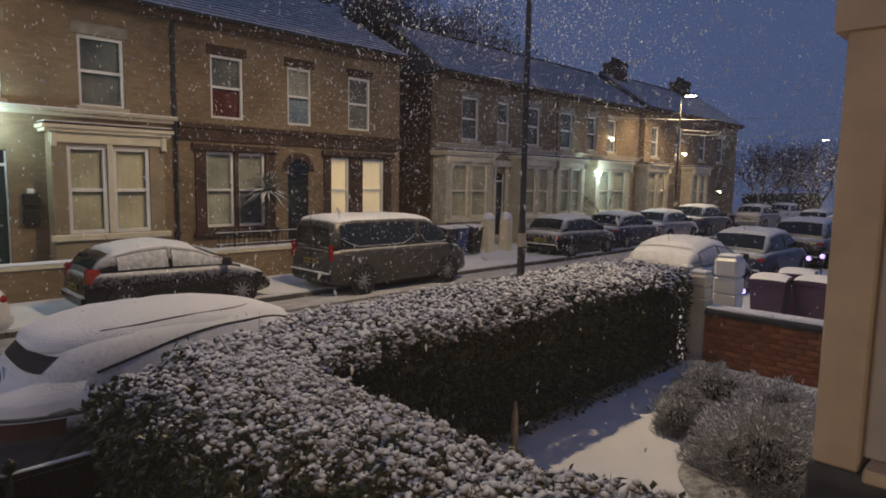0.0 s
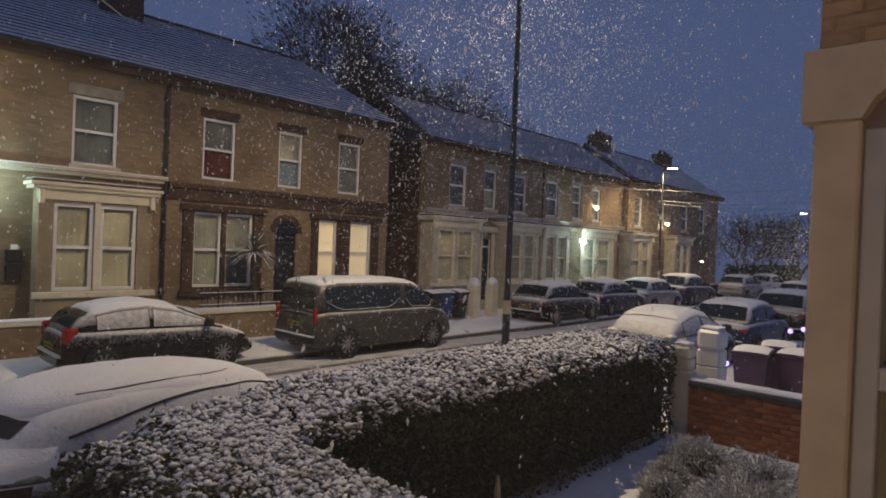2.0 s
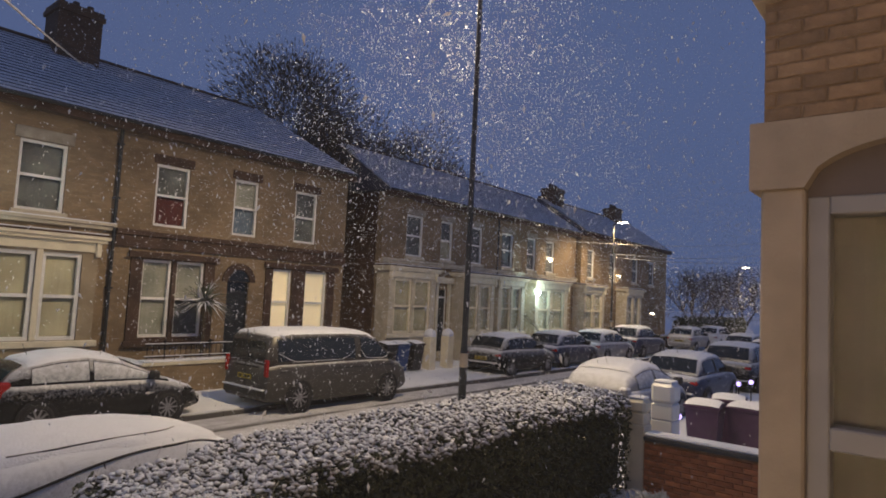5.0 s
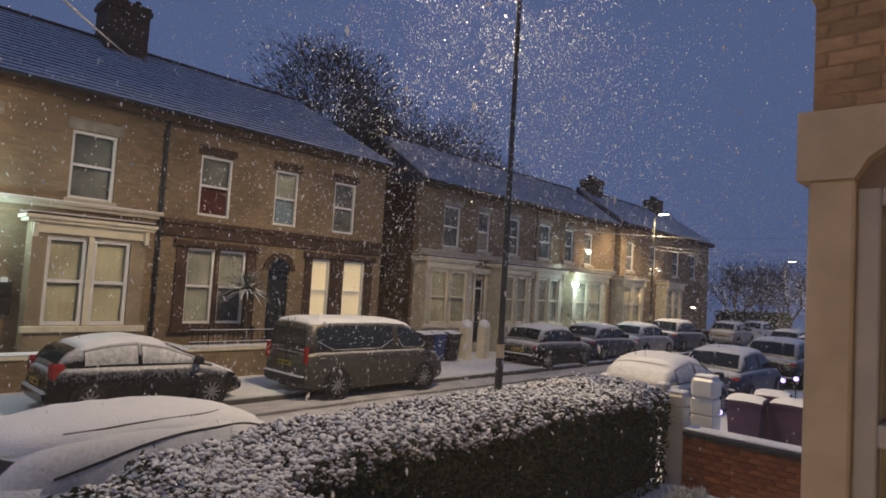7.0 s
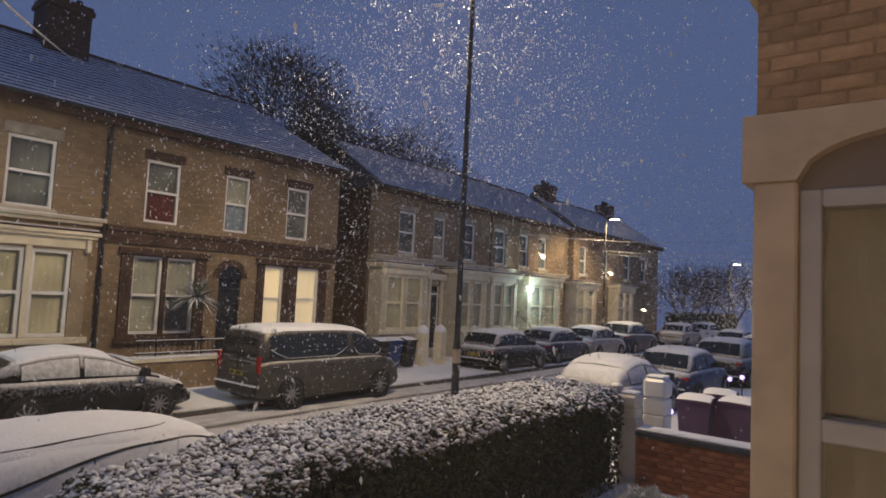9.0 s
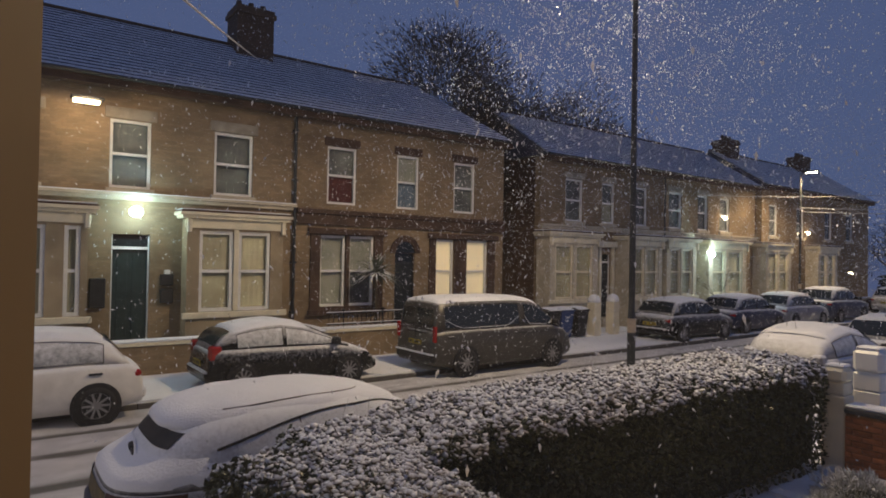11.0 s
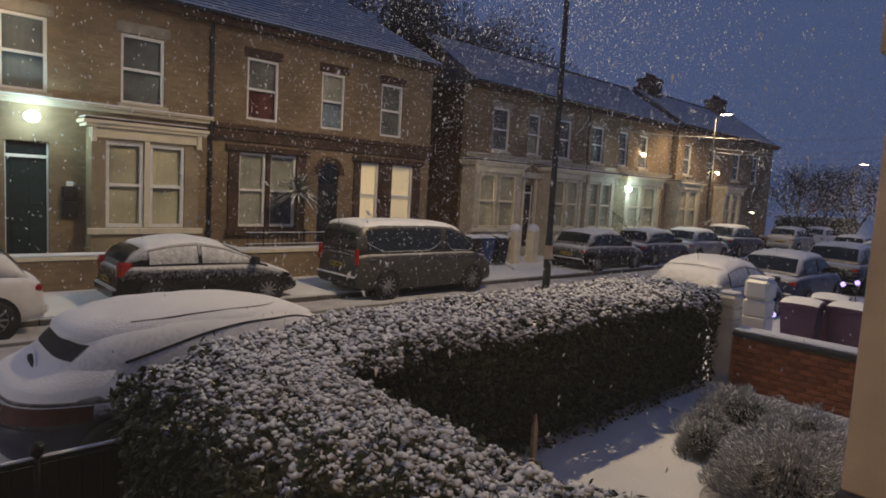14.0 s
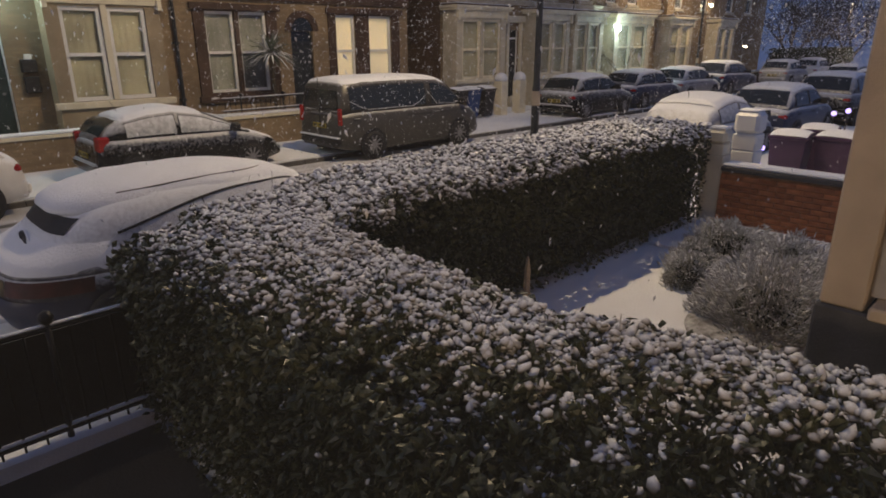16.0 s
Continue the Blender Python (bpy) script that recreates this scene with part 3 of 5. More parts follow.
ff = [(34.3, 35.2), (37.4, 38.3), (41.0, 42.0), (44.0, 45.0)]
holes = [(a, b, 4.3, 6.0) for a, b in ff] + [(38.6, 39.4, 0.5, 3.0)]
shell(HF, 33.5, 47.5, 6.9, holes, BRICK)
for a, b in ff:
    window(HF, a, b, 4.3, 6.0)
bay(HF, 34.0, 36.8, [(34.3, 35.3), (35.5, 36.5)], depth=0.7)
bay(HF, 40.2, 42.8, [(40.5, 41.4), (41.6, 42.5)], depth=0.7)
front_door(HF, 38.62, 39.38, 0.52, 2.98, DARK)
roof(HF, 33.5, 47.6, 7.0, 21.6, 9.2, step=0.3)
chimney(HF, 34.3, 35.4, 20.9, 21.9, 8.3, 9.9)
chimney(HF, 43.3, 44.4, 20.9, 21.9, 8.3, 9.9)
lb = bmesh.new()
bmesh.ops.create_uvsphere(lb, u_segments=12, v_segments=8, radius=0.1, matrix=Matrix.Translation((38.44, Y - 0.2, 4.6)))
box(lb, 38.41, 38.47, Y - 0.2, Y - 0.003, 4.65, 4.7)
part("wall_light", lb, WALL_GLOW, HF, "", True)
lb = bmesh.new()
bmesh.ops.create_uvsphere(lb, u_segments=12, v_segments=8, radius=0.06, matrix=Matrix.Translation((42.6, Y - 0.9, 2.3)))
box(lb, 42.57, 42.63, Y - 0.9, Y - 0.7, 2.32, 2.38)
part("wall_light", lb, WALL_GLOW, HF, "", True)


def garden_wall(x0, x1, y, z1, m, cop=CREAM, th=0.22):
    g = thing("garden_wall", "low brick garden wall with snow on its coping", "wall", group="front garden walls")
    boxpart("wall_body", (x0, x1, y - th / 2, y + th / 2, 0.1, z1 - 0.1), m, g)
    boxpart("coping", (x0 - 0.03, x1 + 0.03, y - th / 2 - 0.05, y + th / 2 + 0.05, z1 - 0.098, z1 - 0.02), cop, g, bev=0.01)
    boxpart("snow_cap", (x0 - 0.03, x1 + 0.03, y - th / 2 - 0.055, y + th / 2 + 0.055, z1 - 0.018, z1 + 0.035), SNOW, g, bev=0.02)
    return g


garden_wall(-3.0, 7.6, 17.0, 0.86, BRICK)
garden_wall(7.65, 10.6, 17.0, 0.90, BRICK)
g = thing("garden_wall", "side wall between two front gardens, snow on top", "wall", group="front garden walls")
boxpart("wall_body", (7.52, 7.72, 17.16, 18.4, 0.1, 0.82), BRICK, g)
boxpart("snow_cap", (7.48, 7.76, 17.18, 18.4, 0.822, 0.9), SNOW, g, bev=0.02)
garden_wall(11.7, 15.2, 17.0, 0.9, BRICK_DK)
garden_wall(21.9, 27.4, 17.0, 0.9, BRICK_DK)
garden_wall(28.6, 33.2, 17.0, 0.9, BRICK_DK)
garden_wall(34.5, 60.0, 17.0, 0.9, BRICK_DK)


def gate_pier(x, y, w, z1, m, cat="gate pier"):
    g = thing("gate_pier", "painted stone gate pier with a rounded snowy cap", cat, (x, y, 0.1), group="gate piers")
    b = bmesh.new()
    box(b, -w / 2, w / 2, -w / 2, w / 2, 0, z1 - 0.3, 0.015)
    part("shaft", b, m, g)
    b = bmesh.new()
    rings = []
    for z, s in ((z1 - 0.298, 0.54), (z1 - 0.22, 0.56), (z1 - 0.15, 0.52), (z1 - 0.07, 0.4), (z1 - 0.02, 0.2), (z1, 0.04)):
        rings.append([(w * s * math.copysign(abs(math.cos(a)) ** 0.6, math.cos(a)), w * s * math.copysign(abs(math.sin(a)) ** 0.6, math.sin(a)), z) for a in [math.pi * 2 * k / 16 for k in range(16)]])
    loft(b, rings)
    part("cap", b, SNOW, g, "", True)
    return g


gate_pier(18.25, 16.95, 0.36, 1.5, CREAM)
gate_pier(19.3, 16.95, 0.36, 1.5, CREAM)
gate_pier(34.2, 16.95, 0.4, 1.3, CREAM)

# ---- street lamps ----
def street_lamp(x, y, z, arm=(0, 0.45), lens=LAMP_GLOW, base=0.11):
    g = thing("street_lamp", "dark steel street lamp column with a lit warm lantern", "street lamp", (x, y, base), group="street lamps")
    h = z - base
    b = bmesh.new()
    cyl(b, (0, 0, 0), (0, 0, 1.75), 0.07, 0.07, 14)
    cyl(b, (0, 0, 1.75), (0, 0, 1.9), 0.07, 0.055, 14)
    cyl(b, (0, 0, 1.9), (0, 0, h - 0.1), 0.055, 0.04, 14)
    p = part("column", b, POST, g, "", False)
    b = bmesh.new()
    cyl(b, (0, 0, 1.5), (0, 0, 1.74), 0.073, 0.073, 14)
    part("band", b, STONE_NEAR, p, "pale sticker band round the column")
    b = bmesh.new()
    cyl(b, (0, 0, h - 0.1), (arm[0] * 0.5, arm[1] * 0.5, h), 0.04, 0.035, 10)
    part("arm", b, POST, g)
    b = bmesh.new()
    cx, cy = arm
    box(b, cx - 0.13, cx + 0.13, cy - 0.32, cy + 0.3, h + 0.005, h + 0.09, 0.03)
    part("lantern", b, POST, g)
    b = bmesh.new()
    box(b, cx - 0.1, cx + 0.1, cy - 0.25, cy + 0.25, h - 0.03, h + 0.003, 0.01)
    part("lens", b, lens, g)
    return g


street_lamp(9.31, 8.6, 9.45, (0.03, 0.5))
street_lamp(32.7, 16.3, 7.3, (0.0, -0.5))
street_lamp(58.0, 14.9 + 1.2, 6.5, (0.0, -0.6))
# column for the added left-hand fill light, always out of view
street_lamp(-10.0, 8.5, 7.6, (0, 0.5))
g = thing("wall_lamp", "warm street lantern on a bracket against the house front", "street lamp", (2.2, Y, 6.15))
b = bmesh.new()
cyl(b, (0, -0.003, 0.1), (0, -0.75, 0.12), 0.03)
part("bracket", b, POST, g)
b = bmesh.new()
box(b, -0.35, 0.3, -0.95, -0.7, 0.04, 0.12, 0.02)
part("lantern", b, POST, g)
b = bmesh.new()
box(b, -0.3, 0.22, -0.93, -0.72, -0.03, 0.038, 0.015)
part("lens", b, WALL_GLOW, g)


# ---- cars ----
def car_shape(kind):
    """Stations of the side view: deck line, roof line and plan, tail at x = 0."""
    if kind == "hatch":
        return dict(L=4.15, W=1.76, deck=[(0, 0.62), (0.06, 0.86), (0.25, 0.96), (0.9, 0.98), (3.0, 0.94), (3.3, 0.9), (3.85, 0.76), (4.1, 0.62), (4.15, 0.5)],
                    roof=[(0.22, 0.96), (0.5, 1.3), (0.68, 1.4), (1.3, 1.46), (1.9, 1.47), (2.4, 1.41), (3.05, 0.95)], wheels=(0.72, 3.3), wr=0.31,
                    sidew=[(0.62, 1.62), (1.7, 2.72)], rake=0.5)
    if kind == "mono":
        return dict(L=4.05, W=1.75, deck=[(0, 0.55), (0.05, 0.88), (0.2, 0.95), (1.0, 0.95), (2.9, 0.92), (3.4, 0.82), (3.85, 0.66), (4.0, 0.52), (4.05, 0.42)],
                    roof=[(0.1, 0.94), (0.32, 1.2), (0.6, 1.32), (1.1, 1.41), (1.6, 1.44), (2.2, 1.34), (3.25, 0.9)], wheels=(0.72, 3.25), wr=0.31,
                    sidew=[(0.6, 1.62), (1.7, 2.8)], rake=0.5)
    if kind == "saloon":
        return dict(L=4.5, W=1.78, deck=[(0, 0.6), (0.05, 0.85), (0.5, 0.97), (1.0, 0.97), (3.2, 0.93), (3.9, 0.8), (4.4, 0.62), (4.5, 0.5)],
                    roof=[(0.45, 0.97), (0.95, 1.3), (1.35, 1.42), (1.9, 1.44), (2.4, 1.39), (3.2, 0.95)], wheels=(0.85, 3.55), wr=0.31,
                    sidew=[(1.05, 1.85), (1.95, 2.8)], rake=0.5)
    if kind == "suv":
        return dict(L=4.45, W=1.84, deck=[(0, 0.7), (0.06, 1.0), (0.25, 1.1), (1.0, 1.1), (3.1, 1.05), (3.6, 0.98), (4.2, 0.85), (4.42, 0.65), (4.45, 0.55)],
                    roof=[(0.2, 1.08), (0.45, 1.45), (0.65, 1.58), (1.3, 1.64), (2.0, 1.63), (2.5, 1.55), (3.2, 1.07)], wheels=(0.8, 3.5), wr=0.35,
                    sidew=[(0.75, 1.75), (1.85, 2.85)], rake=0.5)
    return dict(L=4.75, W=1.95, deck=[(0, 0.7), (0.03, 1.05), (0.3, 1.1), (3.6, 1.1), (3.9, 1.08), (4.35, 0.97), (4.65, 0.78), (4.75, 0.5)],
                roof=[(0.04, 1.1), (0.09, 1.68), (0.2, 1.76), (0.7, 1.81), (2.4, 1.81), (3.1, 1.77), (3.42, 1.66), (4.2, 1.06)], wheels=(0.86, 3.85), wr=0.33,
                sidew=[(0.28, 2.66), (2.86, 3.84)], rake=0.25)


def interp(pts, x):
    return float(np.interp(x, [p[0] for p in pts], [p[1] for p in pts]))


def car(kind, paint, label, loc, rz, glassy=CAR_GLASS, snow=1.0, tail=TAIL, name="car", side_snow=None, bonnet_snow=True, rear=CAR_GLASS, size=(1, 1, 1)):
    """A parked car with its nose along +x before turning by rz."""
    s = car_shape(kind)
    L, W = s["L"], s["W"]
    hw = W / 2
    van = kind == "van"
    g = thing(name, label, name, loc, rz)
    g.scale = size

    def half(x):
        e = min(x, L - x)
        return hw * (1 - 0.16 * max(0, 1 - e / 0.7) ** 2.0)
    b = bmesh.new()
    rings = []
    xs = sorted({0, 0.04, 0.12, 0.3, 0.6, 1.2, L * 0.4, L * 0.5, L * 0.6, L - 0.9, L - 0.5, L - 0.2, L - 0.06, L, *[p[0] for p in s["deck"]]})
    for x in xs:
        h, zb = half(x), interp(s["deck"], x)
        z0 = 0.2 + 0.08 * max(0, 1 - min(x, L - x) / 0.5)
        zm = z0 + (zb - z0) * 0.55
        r = [(x, -h * 0.9, z0), (x, -h * 0.985, z0 + 0.12), (x, -h, zm), (x, -h * 0.985, zb - 0.1), (x, -h * 0.93, zb - 0.015), (x, -h * 0.5, zb + 0.015), (x, 0, zb + 0.02)]
        rings.append(r + [(x, -p[1], p[2]) for p in r[-2::-1]])
    loft(b, rings)
    body = part("body", b, paint, g, "", True)
    x0, x1 = s["roof"][0][0], s["roof"][-1][0]
    ring2, sidepts = [], {}
    rx = sorted({*[p[0] for p in s["roof"]], *np.linspace(x0, x1, 15)})

    def edge(x, f):
        """A point on the right-hand flank of the cabin: f = 0 at the belt, 1 at the roof's edge."""
        zb, zr = interp(s["deck"], x) - 0.01, interp(s["roof"], x)
        hb = half(x) * 0.925
        t = max(0.0, zr - zb)
        top = hb - t * (0.16 if van else 0.30)
        return Vector((x, -(hb + (top - hb) * f), zb + (zr - 0.05 * min(1, t * 3) - zb) * f))
    for x in rx:
        zr = interp(s["roof"], x)
        e0, e1 = edge(x, 0), edge(x, 1)
        zc = max(zr, e1.z)
        r = [tuple(e0), tuple(edge(x, 0.5) + Vector((0, -0.02, 0))), tuple(e1), (x, e1.y * 0.86, zc + 0.0), (x, e1.y * 0.5, zc + 0.02), (x, 0, zc + 0.03)]
        ring2.append(r + [(p[0], -p[1], p[2]) for p in r[-2::-1]])
    b = bmesh.new()
    loft(b, ring2)
    cab = part("cabin", b, paint, g, "", True)
    for xa, xb in s["sidew"]:
        for sg in (1, -1):
            b = bmesh.new()
            rows = []
            for f in (0.1, 0.5, 0.86):
                row = []
                for q in np.linspace(xa, xb, 7):
                    sh = s["rake"] * 0.0
                    p = edge(q + sh, f)
                    room = interp(s["roof"], q) - interp(s["deck"], q)
                    ff = min(f, 1)
                    p = edge(q, ff)
                    row.append((p.x, sg * (p.y - 0.012 - (0.02 if f == 0.5 else 0.0)), p.z))
                rows.append(row)
            sheet(b, rows)
            sw = part("side_window", b, glassy, cab, "", True)
            b = bmesh.new()
            loop = [(q, f) for q, f in [(xa + (xb - xa) * k / 8, 0.9) for k in range(9)] + [(xb, 0.5), (xb, 0.08)] + [(xb - (xb - xa) * k / 8, 0.07) for k in range(9)] + [(xa, 0.5)]]
            ring = []
            for q, f in loop:
                e = edge(q, f)
                ring.append(Vector((e.x, sg * (e.y - 0.014 - (0.02 if f == 0.5 else 0)), e.z)))
            for a_, c_ in zip(ring, ring[1:] + ring[:1]):
                if (a_ - c_).length > 0.01:
                    cyl(b, a_, c_, 0.006, seg=5)
            part("window_trim", b, BLACK, sw)

    def across(xa, xb, mm, nm, lo=0.14, hi=0.9, off=0.02):
        """A pane across the cabin between two stations of the roof line."""
        b = bmesh.new()
        rows = []
        sg = -1 if xa < L / 2 else 1
        for f in np.linspace(lo, hi, 5):
            x = xa + (xb - xa) * f
            e = edge(x, 1)
            zc = interp(s["roof"], x)
            rows.append([(x + sg * off, e.y * k, max(zc, e.z) + 0.012 + 0.03 * (1 - abs(k)) + off * 0.3) for k in np.linspace(-0.9, 0.9, 7)])
        sheet(b, rows)
        return part(nm, b, mm, cab, "", True)
    kk = 2 if not van else 1
    if rear is not None:
        across(s["roof"][0][0], s["roof"][kk][0], rear, "rear_window", 0.1, 0.8)
    across(s["roof"][-1][0], s["roof"][-2][0], glassy, "windscreen")
    if snow:
        ra, rb_ = s["roof"][kk][0] - 0.05, s["roof"][-2][0] + 0.05
        b = bmesh.new()
        rows = []
        for x in np.linspace(ra, rb_, 26):
            e, zc = edge(x, 1), interp(s["roof"], x)
            rows.append([(x, e.y * k, max(zc, e.z) - (0.05 if abs(k) > 0.96 else 0) + 0.03 * (1 - abs(k)) + 0.045 * snow * (1 - abs(k) ** 6) * (0.35 if x in (ra, rb_) else 1) + 0.006 * noise.noise((x * 4, k * 4, loc[0]))) for k in np.linspace(-1, 1, 15)])
        sheet(b, rows)
        part("roof_snow", b, SNOW, g, "", True)
        if bonnet_snow:
            b = bmesh.new()
            rows = []
            for x in np.linspace(s["roof"][-1][0] - 0.05, L - 0.12, 12):
                h, zb = half(x) * 0.92, interp(s["deck"], x)
                rows.append([(x, h * k, zb + 0.022 + 0.03 * snow * (1 - abs(k) ** 6) - (0.03 if abs(k) > 0.98 else 0)) for k in np.linspace(-1, 1, 11)])
            sheet(b, rows)
            part("bonnet_snow", b, SNOW, g, "", True)
    for wx in s["wheels"]:
        for sg in (-1, 1):
            wr = s["wr"]
            yy = sg * (half(wx) - 0.1)
            b = bmesh.new()
            cyl(b, (wx, yy - 0.09, wr), (wx, yy + sg * 0.105, wr), wr + 0.065, seg=28)
            part("wheel_arch", b, BLACK, g)
            b = bmesh.new()
            prof = [(wr * 0.68, -0.1), (wr * 0.95, -0.1), (wr, -0.06), (wr, 0.06), (wr * 0.95, 0.1), (wr * 0.68, 0.1)]
            rg = [[(wx + r * math.cos(a), yy + sg * 0.02 + d, wr + r * math.sin(a)) for r, d in prof] for a in [2 * math.pi * k / 28 for k in range(29)]]
            sheet(b, rg)
            w = part("wheel", b, RUBBER, g, "", True)
            b = bmesh.new()
            yo = yy + sg * 0.1
            for k in range(10):
                a = 2 * math.pi * k / 10
                c, d = Vector((math.cos(a), 0, math.sin(a))), Vector((-math.sin(a), 0, math.cos(a)))
                o = Vector((wx, yo, wr))
                q = [o + c * 0.03 - d * 0.02, o + c * 0.03 + d * 0.02, o + c * wr * 0.68 + d * 0.016, o + c * wr * 0.68 - d * 0.016]
                v1 = [b.verts.new(p + Vector((0, sg * 0.012, 0))) for p in q]
                v2 = [b.verts.new(p - Vector((0, sg * 0.012, 0))) for p in q]
                b.faces.new(v1)
                b.faces.new(v2)
                for z in range(4):
                    b.faces.new((v1[z], v1[(z + 1) % 4], v2[(z + 1) % 4], v2[z]))
            rg = [[(wx + r * math.cos(a), yo + dd, wr + r * math.sin(a)) for r, dd in ((wr * 0.66, -0.02), (wr * 0.66, sg * 0.015), (wr * 0.71, sg * 0.015), (wr * 0.71, -0.02))] for a in [2 * math.pi * k / 28 for k in range(29)]]
            sheet(b, rg)
            cyl(b, (wx, yo - 0.02, wr), (wx, yo + sg * 0.016, wr), 0.05, seg=12)
            part("rim", b, ALLOY, w)
    for sg in (-1, 1):
        b = bmesh.new()
        zt = interp(s["deck"], 0.1)
        if van:
            box(b, -0.02, 0.06, sg * hw * 0.8 - 0.06, sg * hw * 0.8 + 0.06, 0.82, 1.2, 0.02)
        else:
            v = box(b, 0.035, 0.3, sg * hw * 0.76 - 0.11, sg * hw * 0.76 + 0.11, zt - 0.19, zt + (0.12 if kind == "mono" else -0.05), 0.04)
        part("tail_light", b, tail, g)
        b = bmesh.new()
        hx = L - 0.38
        box(b, hx, hx + 0.26, sg * hw * 0.74 - 0.16, sg * hw * 0.74 + 0.16, interp(s["deck"], hx) - 0.17, interp(s["deck"], hx + 0.2) - 0.04, 0.03)
        part("headlight", b, ALLOY, g)
        b = bmesh.new()
        mx = s["roof"][-1][0] - (0.35 if not van else 0.25)
        mz = interp(s["deck"], mx) + 0.08
        box(b, mx - 0.09, mx + 0.07, sg * (hw + 0.02) - 0.1, sg * (hw + 0.02) + 0.1, mz - 0.08, mz + 0.09, 0.03)
        part("door_mirror", b, BLACK, g)
        for dx in s["sidew"]:
            if dx[1] > 1.2:
                b = bmesh.new()
                hx = dx[0] + 0.12
                box(b, hx - 0.1, hx + 0.1, sg * half(hx) - 0.015, sg * half(hx) + 0.022, interp(s["deck"], hx) - 0.17, interp(s["deck"], hx) - 0.135, 0.008)
                part("door_handle", b, BLACK if not van else paint, g)
    if van:
        for sg in (-1, 1):
            for xa, xb in s["sidew"]:
                b = bmesh.new()
                pts = [edge(q, 0.42 if k in (0, 10) else 0.2 if k in (1, 9) else 0.08) for k, q in enumerate(np.linspace(xa, xb, 11))]
                for a_, c_ in zip(pts, pts[1:]):
                    cyl(b, (a_.x, sg * (a_.y - 0.03), a_.z), (c_.x, sg * (c_.y - 0.03), c_.z), 0.006, seg=5)
                part("window_ledge_snow", b, SNOW, g)
        b = bmesh.new()
        box(b, 1.9, 4.0, -hw * 0.99 - 0.006, -hw * 0.99 + 0.01, 0.93, 0.945)
        part("slide_rail", b, BLACK, g)
    b = bmesh.new()
    box(b, -0.03, -0.012, -0.26, 0.26, 0.58 if not van else 0.72, 0.69 if not van else 0.83)
    pl = part("number_plate", b, PLATE, g)
    zp = 0.605 if not van else 0.745
    b = bmesh.new()
    box(b, -0.033, -0.0305, 0, 0.045, zp, zp + 0.06)
    bar = part("plate_bar", b, BLACK, pl)
    bar.location.y = -0.22
    for k in (1, 2, 3, 5, 6):
        o = new("plate_bar", bar.data)
        o.parent = pl
        o.location.y = -0.22 + k * 0.065
    b = bmesh.new()
    box(b, -0.06, 0.2, -hw * 0.82, hw * 0.82, 0.33, 0.52, 0.04)
    part("rear_bumper", b, BLACK if van else paint, g)
    b = bmesh.new()
    box(b, L - 0.18, L + 0.04, -hw * 0.8, hw * 0.8, 0.28, 0.5, 0.04)
    part("front_bumper", b, BLACK if van else paint, g)
    if van:
        b = bmesh.new()
        box(b, -0.012, 0.0, -0.008, 0.008, 0.5, 1.85)
        for z in (1.15, 1.0):
            box(b, -0.02, 0.0, -0.5, 0.35, z, z + 0.03)
        part("rear_door_seam", b, BLACK, g)
        boxpart("step_snow", (-0.09, 0.1, -hw * 0.8, hw * 0.8, 0.522, 0.545), SNOW, g)
    b = bmesh.new()
    ax = s["roof"][2][0] + 0.15
    if not van:
        zr = interp(s["roof"], ax) + 0.03
        cyl(b, (ax, 0, zr), (ax - 0.12, 0, zr + 0.25), 0.006, 0.003, 6)
        part("aerial", b, BLACK, g)
    return g


GUTTER_GREY = mat("wet_grey_rubber", (0.12, 0.11, 0.10), 0.7, 0, 0.3, 8, 0.1)
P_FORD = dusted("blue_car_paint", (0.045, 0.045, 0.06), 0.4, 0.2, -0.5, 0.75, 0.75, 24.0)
# lower body: darker than the upper, with less snow crust
P_LOWER = dusted("lower_blue_paint", (0.03, 0.03, 0.04), 0.45, 0.2, 0.1, 1.2, 0.75, 24.0)
CRUST_GLASS = dusted("snow_crusted_glass", (0.08, 0.075, 0.065), 0.4, 0.0, -0.75, 0.6, 0.8, 30.0)
P_BLACK = dusted("black_car_paint", (0.012, 0.012, 0.014), 0.25, 0.3, 0.1, 1.1, 0.7, 14.0)
P_WHITE = dusted("white_car_paint", (0.72, 0.70, 0.66), 0.35, 0.0, 0.2, 0.8, 0.3)
P_VAN = dusted("grey_van_paint", (0.066, 0.062, 0.056), 0.4, 0.25, 0.55, 1.1, 0.3)
P_DKBLUE = dusted("dark_blue_paint", (0.02, 0.03, 0.07), 0.3, 0.3, 0.25, 0.9, 0.4)
P_SILVER = dusted("silver_paint", (0.30, 0.30, 0.31), 0.35, 0.5, 0.2, 0.9, 0.4)

P_BUMPER = mat("navy_bumper", (0.02, 0.025, 0.05), 0.5, 0, 0.2, 5, 0.05)


def snowed_hatchback(loc):
    """A rounded hatchback lying deep in snow, its tail at x = 0: stacked plan outlines from sill to roof."""
    g = thing("car", "blue hatchback thickly crusted with snow, parked beside the hedge", "car", loc)
    plan = [(0.22, 0.12, 4.20, 0.80), (0.34, 0.04, 4.28, 0.85), (0.46, 0.0, 4.30, 0.87), (0.62, 0.0, 4.30, 0.89), (0.76, 0.03, 4.24, 0.89), (0.83, 0.08, 4.12, 0.888), (0.88, 0.19, 3.75, 0.88),
            (0.93, 0.29, 3.45, 0.865), (1.05, 0.40, 3.22, 0.825), (1.16, 0.50, 3.0, 0.775), (1.25, 0.62, 2.78, 0.71), (1.32, 0.80, 2.55, 0.63), (1.37, 1.05, 2.25, 0.47), (1.39, 1.35, 1.95, 0.2)]
